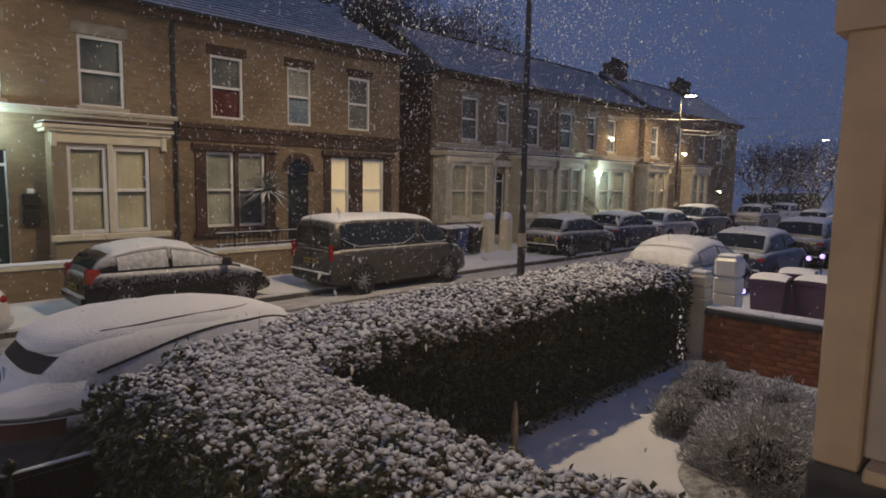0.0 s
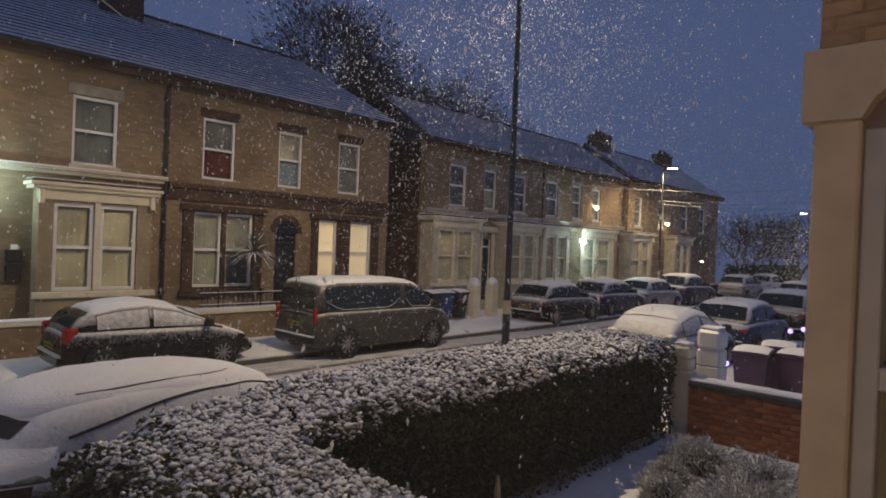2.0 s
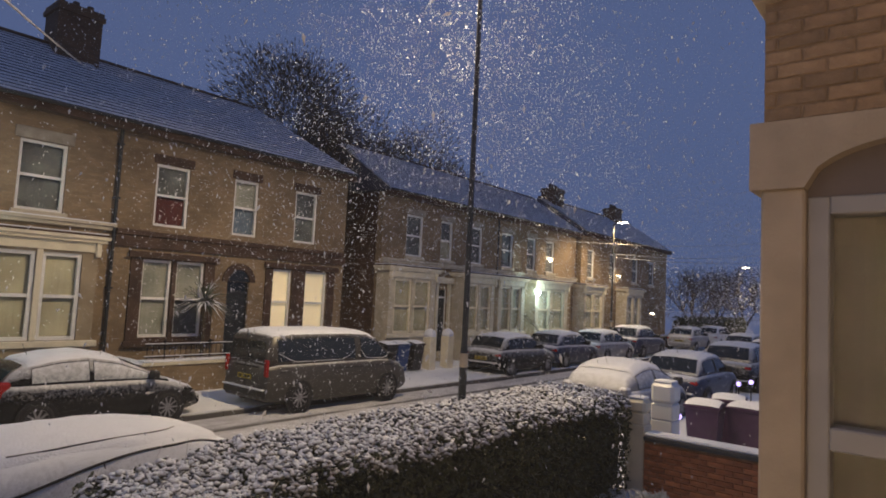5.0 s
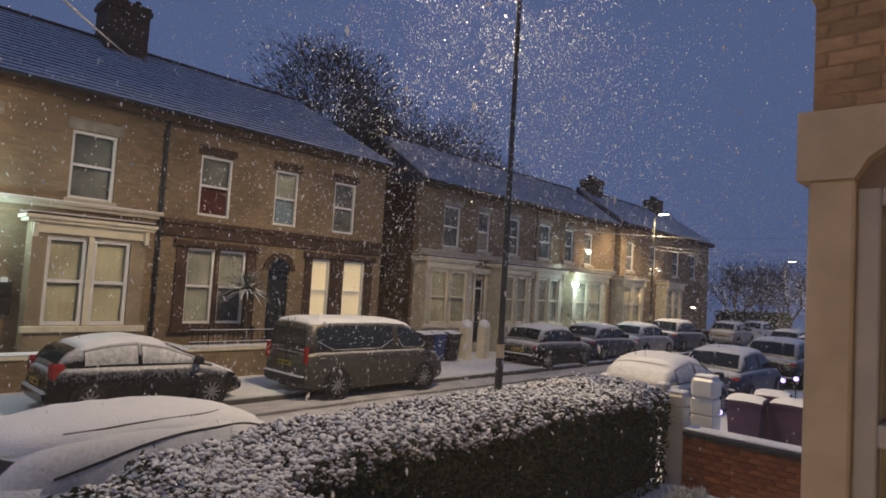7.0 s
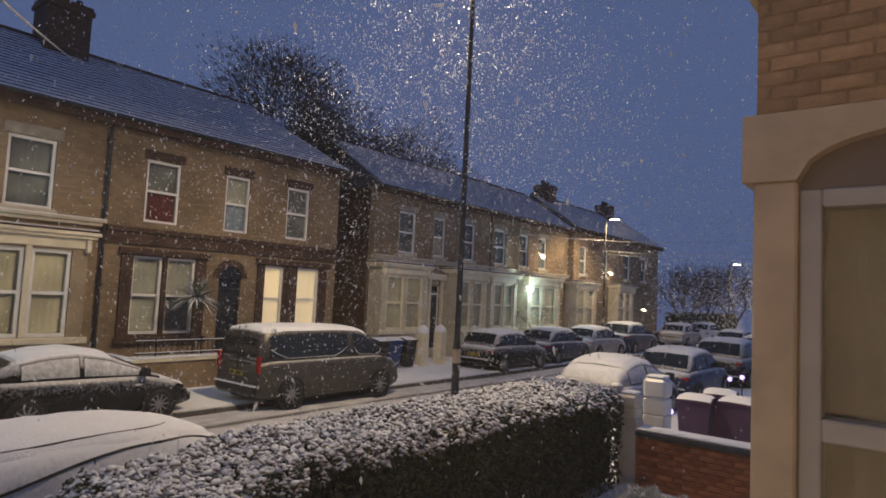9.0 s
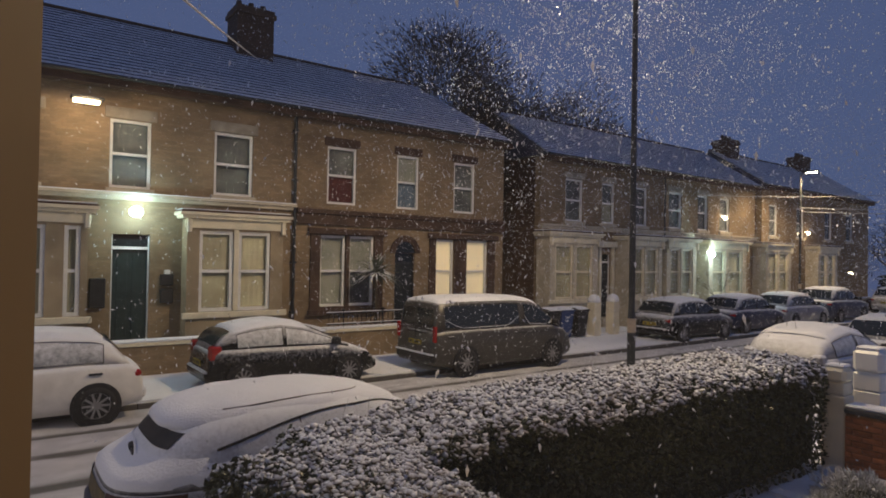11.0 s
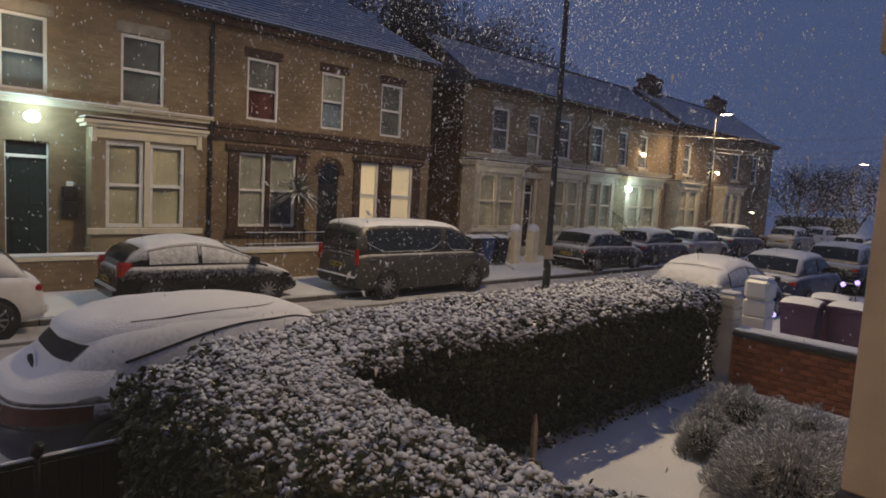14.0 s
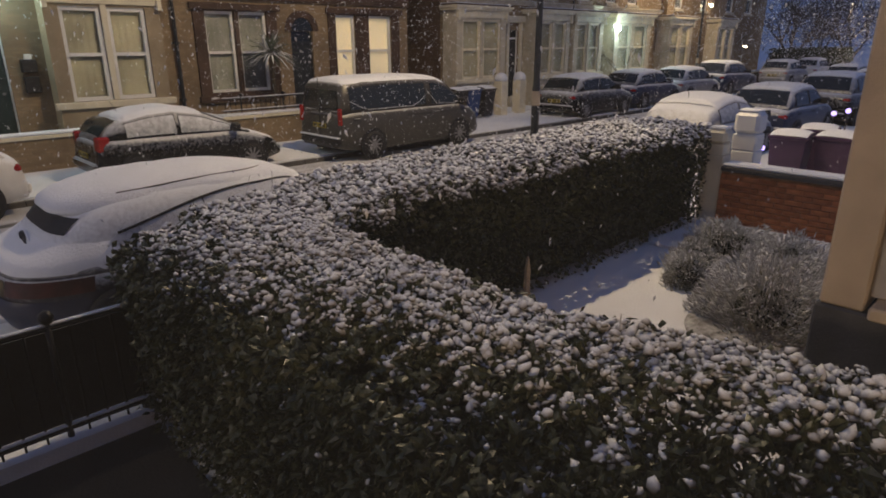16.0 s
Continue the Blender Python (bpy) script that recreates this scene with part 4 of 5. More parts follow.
    cap = [(1.165, 0.60, 2.82, 0.65), (1.175, 0.52, 2.88, 0.675), (1.20, 0.47, 2.92, 0.685), (1.25, 0.49, 2.88, 0.675), (1.31, 0.58, 2.72, 0.64), (1.36, 0.74, 2.5, 0.58), (1.405, 0.96, 2.28, 0.48), (1.43, 1.25, 2.05, 0.33), (1.44, 1.5, 1.8, 0.1)]

    def outline(z, xr, xf, w, n, k=56, grow=0.0, rough=0.0):
        pts = []
        for i in range(k):
            a = 2 * math.pi * i / k
            c, s_ = math.cos(a), math.sin(a)
            x = (xr + xf) / 2 + ((xf - xr) / 2 + grow) * math.copysign(abs(c) ** (2 / n), c)
            y = (w + grow) * math.copysign(abs(s_) ** (2 / n), s_)
            r = rough * noise.noise((x * 5, y * 5, z * 5))
            pts.append((x, y, z + r))
        return pts

    def row(z):
        zs = [p[0] for p in plan]
        return [float(np.interp(z, zs, [p[i] for p in plan])) for i in (1, 2, 3)]

    def flank(x, z, side=-1, off=0.008, n=4.0):
        xr, xf, w = row(z)
        u = min(1.0, abs((x - (xr + xf) / 2) / ((xf - xr) / 2)))
        return Vector((x, side * (w * (1 - u ** n) ** (1 / n) + off), z))

    def tail(y, z, off=0.008, n=4.0):
        xr, xf, w = row(z)
        v = min(1.0, abs(y / w))
        return Vector(((xr + xf) / 2 - (xf - xr) / 2 * (1 - v ** n) ** (1 / n) - off, y, z))
    b = bmesh.new()
    loft(b, [outline(z, xr, xf, w, 4.0) for z, xr, xf, w in plan[4:]])
    body = part("body", b, P_FORD, g, "", True)
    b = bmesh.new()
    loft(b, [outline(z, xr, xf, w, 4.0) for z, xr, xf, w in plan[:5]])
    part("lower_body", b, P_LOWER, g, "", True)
    b = bmesh.new()
    loft(b, [outline(z, xr, xf, w, 3.4, 72, 0, 0.012) for z, xr, xf, w in cap])
    part("roof_snow", b, SNOW, g, "smooth thick snow over the roof and spoiler", True)
    # snow bank on the ledge under the tailgate
    b = bmesh.new()
    sheet(b, [[tail(y, z, o) + Vector((0, 0, dz)) for y in np.linspace(-0.84, 0.84, 25)] for z, o, dz in ((0.79, 0.012, 0), (0.83, 0.03, 0.01), (0.86, 0.035, 0.02), (0.90, 0.03, 0.02), (0.96, 0.02, 0.01), (1.01, 0.008, 0))])
    part("tailgate_snow", b, SNOW, g, "", True)
    b = bmesh.new()
    sheet(b, [[tail(y, z, 0.012) for y in np.linspace(-0.56, 0.62, 17)] for z in (1.065, 1.10, 1.14, 1.185)])
    part("rear_window", b, BLACK, body, "", True)
    b = bmesh.new()
    cyl(b, tail(0.08, 0.985, 0.03), tail(-0.02, 0.97, 0.03), 0.03, 0.026, 8)
    cyl(b, tail(-0.02, 0.97, 0.03), tail(-0.34, 0.93, 0.03), 0.02, 0.006, 8)
    part("rear_wiper", b, BLACK, g)
    b = bmesh.new()
    cyl(b, tail(0.06, 1.01, 0.03), tail(-0.2, 0.975, 0.03), 0.014, 0.008, 6)
    part("wiper_snow", b, SNOW, g)
    for y0, y1 in ((-0.86, -0.42), (0.42, 0.86)):
        b = bmesh.new()
        sheet(b, [[tail(y, z, 0.014) for y in np.linspace(y0, y1, 10)] for z in (0.62, 0.68, 0.75)])
        part("tail_light", b, mat("dim_red_lens", (0.055, 0.012, 0.010), 0.4, 0, 0.4, 9, 0.1), g, "", True)
    b = bmesh.new()
    sheet(b, [[tail(y, z, o) for y in np.linspace(-0.86, 0.86, 25)] for z, o in ((0.24, 0.01), (0.3, 0.04), (0.46, 0.05), (0.54, 0.045), (0.58, 0.012))])
    part("rear_bumper", b, P_BUMPER, g, "", True)
    b = bmesh.new()
    sheet(b, [[tail(y, z, 0.012) for y in np.linspace(-0.4, 0.4, 9)] for z in (0.6, 0.74)])
    part("plate_recess", b, mat("grimy_plate", (0.10, 0.075, 0.03), 0.7, 0, 0.5, 12, 0.1), g, "dirty number plate panel", True)
    for side in (-1, 1):
        # arched rubber line over the side windows, and the panes below it
        arch = [(0.84 + 2.05 * k / 24, min(1.06 + 0.215 * math.sin(min(1, k / 15) * math.pi / 2), 1.275) - 0.12 * max(0, (k - 18) / 6) ** 2) for k in range(25)]
        b = bmesh.new()
        for (xa, za), (xb, zb) in zip(arch, arch[1:]):
            cyl(b, flank(xa, za, side, 0.006), flank(xb, zb, side, 0.006), 0.012, seg=6)
        part("window_seal", b, BLACK, body)
        for lo, hi in ((1, 9), (9, 24)):
            b = bmesh.new()
            sheet(b, [[flank(x, 0.97 + (z - 0.02 - 0.97) * f, side, 0.006) for x, z in arch[lo + 1:hi]] for f in (0, 0.35, 0.7, 1)])
            part("side_window", b, CRUST_GLASS, body, "side window under a crust of snow", True)
        for k in (9, 16):
            x, z = arch[k]
            b = bmesh.new()
            cyl(b, flank(x, z, side, 0.005), flank(x + 0.03, 0.95, side, 0.005), 0.007, seg=5)
            part("pillar_seam", b, GUTTER_GREY, body)
        b = bmesh.new()
        zs_, ws = [c[0] for c in cap[2:]], [c[3] for c in cap[2:]]
        gro = [(0.95 + 1.8 * k / 20) for k in range(21)]
        pts = []
        for x in gro:
            zt = 1.345 + 0.035 * math.sin(math.pi * (x - 0.95) / 1.9)
            i = [float(np.interp(zt, zs_, [c[j] for c in cap[2:]])) for j in (1, 2, 3)]
            u = min(1.0, abs((x - (i[0] + i[1]) / 2) / ((i[1] - i[0]) / 2)))
            pts.append(Vector((x, side * i[2] * (1 - u ** 3.4) ** (1 / 3.4), zt)))
        for p, q in zip(pts, pts[1:]):
            if abs(p.y) > 0.3 and abs(q.y) > 0.3:
                cyl(b, p, q, 0.008, seg=5)
        part("roof_channel", b, GUTTER_GREY, g)
        b = bmesh.new()
        box(b, 2.78, 2.95, side * 0.93 - 0.1, side * 0.93 + 0.1, 0.98, 1.14, 0.04)
        part("door_mirror", b, P_FORD, g)
        for wx in (0.78, 3.4):
            yy = side * 0.80
            b = bmesh.new()
            prof = [(0.2, -0.1), (0.29, -0.1), (0.31, -0.06), (0.31, 0.06), (0.29, 0.1), (0.2, 0.1)]
            sheet(b, [[(wx + r * math.cos(a), yy + d, 0.31 + r * math.sin(a)) for r, d in prof] for a in [2 * math.pi * k / 24 for k in range(25)]])
            w = part("wheel", b, RUBBER, g, "", True)
            b = bmesh.new()
            cyl(b, (wx, yy, 0.31), (wx, yy + side * 0.09, 0.31), 0.205, 0.19, 20)
            part("rim", b, ALLOY, w)
    return g


snowed_hatchback((1.3, 8.25, 0.06))
car("hatch", P_WHITE, "white hatchback dusted with snow beside the kerb", (2.68, 14.35, 0), 180, glassy=FROST_GLASS)
car("mono", P_BLACK, "black hatchback with snow on its roof and windows", (3.95, 15.05, 0.03), 0, glassy=FROST_GLASS, size=(0.92, 0.95, 0.96))
car("van", P_VAN, "grey passenger van with snow on its roof", (8.86, 14.5, 0.03), 0, name="van", size=(0.96, 1, 0.99))
car("hatch", P_BLACK, "dark hatchback with a snowy roof parked at the kerb", (19.1, 15.2, 0.03), 0)
car("hatch", P_DKBLUE, "dark blue hatchback with a snowy roof", (23.4, 15.3, 0.05), 0)
car("hatch", P_SILVER, "silver hatchback with a snowy roof", (27.7, 15.4, 0.05), 0)
car("suv", P_DKBLUE, "blue tall car under snow with a white roof", (32.2, 15.5, 0.05), 0)
car("hatch", P_SILVER, "grey hatchback far down the snowy road", (41.0, 15.4, 0.1), 0)
car("hatch", P_WHITE, "white car far down the snowy road", (46.5, 15.4, 0.1), 0)
car("mono", P_SILVER, "silver car wholly covered with smooth snow", (13.4, 8.1, 0.03), 0, glassy=FROST_GLASS, snow=1.8, rear=None, tail=P_SILVER)
car("hatch", P_DKBLUE, "dark blue hatchback dusted with snow", (17.8, 8.0, 0.05), 0)
car("suv", P_BLACK, "black tall car parked by the near kerb", (23.0, 7.9, 0.02), 0)
car("hatch", P_SILVER, "snowy car far along the near kerb", (32.0, 8.6, 0.02), 0)

car("hatch", P_BLACK, "dark hatchback with lit red tail lights down the road", (38.0, 11.2, 0.0), 0, tail=glow("brake_light", (1.0, 0.05, 0.03), 6.0))

# ---- near garden ----
def leaves(name, pts, nrm, size, material, parent, label="", droop=0.3, flat=0.35, thin=0.5, seed=1, smooth=False):
    """Many small pillow-shaped leaves with one mesh for all."""
    rng = np.random.default_rng(seed)
    n = len(pts)
    d = rng.normal(size=(n, 3)) * 0.7 + nrm * 0.6
    d[:, 2] -= droop
    d /= np.linalg.norm(d, axis=1)[:, None]
    u = np.cross(d, rng.normal(size=(n, 3)))
    u /= np.linalg.norm(u, axis=1)[:, None]
    w = np.cross(d, u)
    sz = size * (0.6 + 0.8 * rng.random(n))[:, None]
    a, b, c = d * sz, u * sz * thin, w * sz * thin * flat
    V = np.stack([pts - a * 0.6, pts + a, pts + b, pts - b, pts + c, pts - c], 1).reshape(-1, 3)
    F = np.array([(0, 2, 4), (2, 1, 4), (1, 3, 4), (3, 0, 4), (2, 0, 5), (1, 2, 5), (3, 1, 5), (0, 3, 5)])
    F = (F[None] + np.arange(n)[:, None, None] * 6).reshape(-1, 3)
    me = bpy.data.meshes.new(name)
    me.from_pydata(V.tolist(), [], F.tolist())
    if smooth:
        me.polygons.foreach_set("use_smooth", [True] * len(me.polygons))
    return link_mesh(name, me, material, parent, label)


LEAF = mat("privet_leaf", (0.046, 0.054, 0.022), 0.45, 0, 0.45, 14, 0)
LEAF_SNOW_THIN = dusted("thinly_snowed_leaf", (0.075, 0.058, 0.034), 0.6, 0.0, -0.4, 0.85, 0.5, 30.0)
LEAF_SNOW = dusted("snowy_leaf", (0.065, 0.055, 0.032), 0.5, 0.0, -0.5, 0.7, 0.5, 30.0)
# near-black filling: painted shade deep between the leaves
HEDGE_SHADE_CORE = mat("hedge_core", (0.012, 0.016, 0.009), 0.95, 0, 0.3, 8, 0.4)


def pads(name, pts, size, material, parent, label, seed):
    """Lumps of snow lying on leaf sprigs: small uneven rounded bodies in one mesh."""
    rng = np.random.default_rng(seed)
    t = bmesh.new()
    bmesh.ops.create_icosphere(t, subdivisions=1, radius=1)
    t.verts.ensure_lookup_table()
    base = np.array([v.co[:] for v in t.verts])
    tri = np.array([[v.index for v in f.verts] for f in t.faces])
    t.free()
    n, k = len(pts), len(base)
    sc = size * (0.45 + 1.1 * rng.random((n, 1)) ** 1.7)
    a = rng.uniform(0, 2 * math.pi, n)
    V = base[None] * (0.62 + 0.76 * rng.random((n, k, 1))) * sc[:, None] * np.stack([0.9 + 0.4 * rng.random(n), 0.8 + 0.3 * rng.random(n), 0.65 + 0.3 * rng.random(n)], 1)[:, None]
    V[:, :, 2] += V[:, :, 0] * rng.normal(size=(n, 1)) * 0.3
    c, s_ = np.cos(a)[:, None], np.sin(a)[:, None]
    V = np.stack([V[:, :, 0] * c - V[:, :, 1] * s_, V[:, :, 0] * s_ + V[:, :, 1] * c, V[:, :, 2]], 2) + pts[:, None]
    F = (tri[None] + np.arange(n)[:, None, None] * k).reshape(-1, 3)
    me = bpy.data.meshes.new(name)
    me.from_pydata(V.reshape(-1, 3).tolist(), [], F.tolist())
    me.polygons.foreach_set("use_smooth", [True] * len(me.polygons))
    return link_mesh(name, me, material, parent, label)


FROST_TWIG = dusted("frosted_twig", (0.12, 0.085, 0.05), 0.8, 0, -0.9, 0.6, 0.5)


def hedge(name, label, x0, x1, y0, y1, z0, z1, n_side, n_top, seed, shelter=None, bulge=0.0, ramp=0.0):
    g = thing(name, label, "hedge", ((x0 + x1) / 2, (y0 + y1) / 2, z0))
    cx, cy = (x0 + x1) / 2, (y0 + y1) / 2
    bm = bmesh.new()
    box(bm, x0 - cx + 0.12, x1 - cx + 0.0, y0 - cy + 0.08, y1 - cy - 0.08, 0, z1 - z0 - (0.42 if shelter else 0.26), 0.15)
    part("hedge_core", bm, HEDGE_SHADE_CORE, g)
    rng = np.random.default_rng(seed)

    def lumps(p):
        return np.array([0.06 * noise.noise((q[0] * 1.3, q[1] * 1.3, q[2] * 1.3 + seed)) + 0.035 * noise.noise((q[0] * 4, q[1] * 4, q[2] * 4 + seed)) for q in p])
    lx, ly, h = (x1 - x0) / 2, (y1 - y0) / 2, z1 - z0
    P, N = [], []
    peri = np.array([2 * lx, 2 * lx, 2 * ly, 2 * ly])
    side = rng.choice(4, n_side, p=peri / peri.sum())
    t, zz = rng.random(n_side) * 2 - 1, rng.random(n_side) ** 0.8 * h
    for s, tt, z in zip(side, t, zz):
        inn = 0.08 * max(0, (z - h + 0.15) / 0.15) ** 2
        if s < 2:
            P.append((tt * lx, (-1 if s == 0 else 1) * (ly - inn), z))
            N.append((0, -1 if s == 0 else 1, 0.1))
        else:
            P.append(((-1 if s == 2 else 1) * (lx - inn), tt * ly, z))
            N.append((-1 if s == 2 else 1, 0, 0.1))
    P, N = np.array(P), np.array(N, float)
    P += N * lumps(P)[:, None] + rng.normal(size=P.shape) * 0.025
    T = np.stack([(rng.random(n_top) * 2 - 1) * (lx + 0.02), (rng.random(n_top) * 2 - 1) * (ly + 0.02), np.full(n_top, h)], 1)
    k3 = n_top // 7
    seeds = T[:k3].copy()
    off = rng.normal(size=(n_top, 2)) * 0.018
    T[:, :2] = seeds[rng.integers(0, k3, n_top), :2] + off
    T[:, 2] += 0.028 - 26.0 * (off ** 2).sum(1)
    e = np.minimum(lx - np.abs(T[:, 0]), ly - np.abs(T[:, 1]))
    T[:, 2] += np.array([0.05 * noise.noise((q[0] * 9, q[1] * 9, seed)) + 0.03 * noise.noise((q[0] * 21, q[1] * 21, seed)) for q in T])
    T[:, 2] += lumps(T) - 0.10 * np.clip(1 - e / 0.15, 0, 1) ** 2 + rng.normal(size=n_top) * 0.018
    for A in (P, T):
        A[:, 2] -= ramp * A[:, 2] / h * np.clip((4.0 - (A[:, 0] + cx)) / 1.3, 0, 1)
    if bulge:
        for A in (P, T):
            A[:, 0] += np.where(A[:, 0] > 0, A[:, 0] / lx, 0) * bulge * np.clip((3.7 - (A[:, 1] + cy)) / 0.9, 0, 1)
    bare = np.zeros(n_top, bool)
    if shelter:
        gx, gy = T[:, 0] + cx, T[:, 1] + cy
        s = gx - shelter(gy)
        T[:, 2] -= np.clip(-s, 0, 0.8) * 0.35
        bare = rng.random(n_top) > np.clip(0.48 + s * 1.3 + np.array([0.9 * noise.noise((a * 7, b * 7, seed)) for a, b in T[:, :2]]), 0.04, 1.0)
    NT = np.tile((0.0, 0.0, 0.25), (n_top, 1))
    leaves("foliage", P, N, 0.037, LEAF, g, "", 0.3, 0.3, 0.5, seed)
    pads("snowy_foliage", T[~bare], 0.019 if shelter else 0.023, LEAF_SNOW_THIN if shelter else LEAF_SNOW, g, "leaf sprigs each carrying a lump of snow", seed + 1)
    U = T[~bare][::4].copy()
    U[:, 2] -= 0.03
    leaves("sprigs", U, np.tile((0.0, 0.0, 0.3), (len(U), 1)), 0.04, LEAF, g, "", 0.1, 0.3, 0.5, seed + 3)
    if bare.any():
        leaves("sheltered_foliage", T[bare], NT[bare], 0.036, LEAF, g, "", 0.2, 0.3, 0.5, seed + 2)
    b = bmesh.new()
    for k in range(int(9 * lx * ly) + 8):
        x, y = (rng.random() * 2 - 1) * lx * 0.95, (rng.random() * 2 - 1) * ly * 0.95
        if shelter and x + cx < shelter(y + cy) + 0.1:
            continue
        cyl(b, (x, y, h - 0.1), (x + rng.normal() * 0.09, y + rng.normal() * 0.09, h + 0.04 + rng.random() * 0.12), 0.0045, 0.003, 5)
    part("twigs", b, FROST_TWIG, g)["kind"] = "stuff"
    return g


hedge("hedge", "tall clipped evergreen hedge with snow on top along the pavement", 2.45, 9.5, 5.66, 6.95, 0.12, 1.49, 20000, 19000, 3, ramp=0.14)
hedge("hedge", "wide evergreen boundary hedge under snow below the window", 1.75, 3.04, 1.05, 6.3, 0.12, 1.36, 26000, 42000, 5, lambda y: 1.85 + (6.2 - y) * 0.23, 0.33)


def brick_face(parent, along, fixed, a0, a1, z0, z1, m, depth=0.02, bw=0.215, bh=0.065, joint=0.010):
    """Single bricks in stretcher bond, each proud of the mortar, along x or y on one face of a wall."""
    bm = bmesh.new()
    if along == "y":
        box(bm, -depth, 0, 0, bw, 0, bh, 0.004)
    else:
        box(bm, 0, bw, -depth, 0, 0, bh, 0.004)
    me = bpy.data.meshes.new("brick")
    bm.to_mesh(me)
    bm.free()
    me.materials.append(m)
    rnd = random.Random(11)
    k, z = 0, z0
    while z + bh < z1 + 0.001:
        a = a0 - (bw / 2 if k % 2 else 0)
        while a < a1:
            lo, hi = max(a, a0), min(a + bw, a1)
            if hi - lo > 0.05:
                o = new("brick", me)
                o.parent = parent
                j = rnd.uniform(-0.003, 0.002)
                o.location = (fixed + j, lo, z) if along == "y" else (lo, fixed + j, z)
                o.scale = (1, (hi - lo) / bw, 1) if along == "y" else ((hi - lo) / bw, 1, 1)
            a += bw + joint
        z += bh + joint
        k += 1


def brick_vary(m, amount=0.5):
    """Each brick takes its own shade."""
    n, l = m.node_tree.nodes, m.node_tree.links
    b = n["Principled BSDF"]
    src = b.inputs["Base Color"].links[0].from_socket
    inf, mr, mx = n.new("ShaderNodeObjectInfo"), n.new("ShaderNodeMapRange"), n.new("ShaderNodeMix")
    mx.data_type, mx.blend_type = "RGBA", "MULTIPLY"
    mr.inputs["To Min"].default_value, mr.inputs["To Max"].default_value = 1 - amount, 1.15
    l.new(inf.outputs["Random"], mr.inputs["Value"])
    mx.inputs["Factor"].default_value = 1
    l.new(src, mx.inputs["A"])
    l.new(mr.outputs[0], mx.inputs["B"])
    l.new(mx.outputs["Result"], b.inputs["Base Color"])


BRICK_NEAR = mat("near_brick", (0.50, 0.32, 0.17), 0.9, 0, 0.25, 9, 0.4, 70)
MORTAR_NEAR = mat("sand_mortar", (0.42, 0.28, 0.16), 0.95)
brick_vary(BRICK_RED, 0.35)
brick_vary(BRICK_NEAR, 0.25)

# neighbour's bay: a stone corner pier, arched lintel, window and brickwork over it
NB = thing("neighbour_bay", "sandstone and brick bay of the next house with a white window", "bay window")
b = bmesh.new()
box(b, 4.0, 4.35, 2.53, 2.73, 1.38, 3.46, 0.012)
part("corner_pier", b, STONE_NEAR, NB)
b = bmesh.new()
box(b, 3.985, 4.35, 1.0, 2.745, 0.13, 1.378, 0.012)
part("plinth", b, mat("slate_blue_plinth", (0.06, 0.062, 0.07), 0.8, 0, 0.25, 4, 0.2), NB)
b = bmesh.new()
top = [(2.78, 3.81), (1.0, 3.81)]
arc = [(1.0, 3.46), (1.22, 3.46)] + [(1.22 + 1.31 * k / 24, 3.46 + 0.23 * (1 - abs(1 - k / 12) ** 2.6) ** 0.55) for k in range(1, 24)] + [(2.53, 3.46), (2.78, 3.46)]
poly = top + arc
fa = [b.verts.new((3.975, y, z)) for y, z in poly]
fb_ = [b.verts.new((4.35, y, z)) for y, z in poly]
b.faces.new(fa)
b.faces.new(fb_)
for k in range(len(poly)):
    b.faces.new((fa[k], fa[(k + 1) % len(poly)], fb_[(k + 1) % len(poly)], fb_[k]))
part("lintel", b, STONE_NEAR, NB)
b = bmesh.new()
box(b, 4.02, 4.35, 1.0, 2.72, 3.812, 6.4)
box(b, 4.352, 6.6, 2.42, 2.72, 0.13, 6.4)
box(b, 4.0, 4.35, 1.0, 1.2, 1.38, 3.458)
brw = part("brick_wall", b, MORTAR_NEAR, NB)
boxpart("arch_infill", (4.08, 4.2, 1.2, 2.53, 3.421, 3.7), mat("brown_infill", (0.20, 0.155, 0.13), 0.8, 0, 0.2, 3, 0.1), NB)
b = bmesh.new()
for k, (o, z) in enumerate(((0.05, 4.46), (0.09, 4.54), (0.13, 4.62))):
    box(b, 4.02 - o, 4.35, 1.0, 2.72 + o, z, z + 0.078, 0.006)
part("cornice", b, STONE_NEAR, NB)
nw = boxpart("window", (4.05, 4.2, 2.43, 2.528, 1.45, 3.42), FRAME_GREY, NB, bev=0.008)
boxpart("frame_stile", (4.05, 4.2, 1.2, 1.29, 1.45, 3.42), FRAME_GREY, nw, bev=0.008)
for za, zb in ((3.33, 3.42), (1.45, 1.53), (2.19, 2.3)):
    boxpart("frame_rail", (4.045, 4.205, 1.29, 2.43, za, zb), FRAME_GREY, nw, bev=0.008)
for za, zb in ((1.53, 2.19), (2.3, 3.33)):
    p = boxpart("pane", (4.15, 4.156, 1.29, 2.43, za, zb), GLASS, nw)
    p.visible_shadow = False
b = bmesh.new()
sheet(b, [[(4.28 + 0.006 * math.sin(k * 1.3), 1.2 + k * 0.053, z) for k in range(26)] for z in (1.45, 3.45)])
part("blind", b, mat("brown_blind", (0.24, 0.20, 0.15), 0.9, 0, 0.15, 3, 0.1), nw)
b = bmesh.new()
box(b, 3.9, 4.1, 1.15, 2.5, 1.382, 1.447, 0.01)
part("window_sill", b, STONE_NEAR, nw)
brick_face(brw, "y", 4.018, 1.2, 2.72, 3.82, 4.45, BRICK_NEAR, 0.007)
brick_face(brw, "y", 4.018, 1.2, 2.72, 4.71, 5.5, BRICK_NEAR, 0.007)

# own bay: corner post and sill wall of the window that the view is from
OB = thing("window_bay", "brown painted corner post and sill of the bay window", "bay window")
b = bmesh.new()
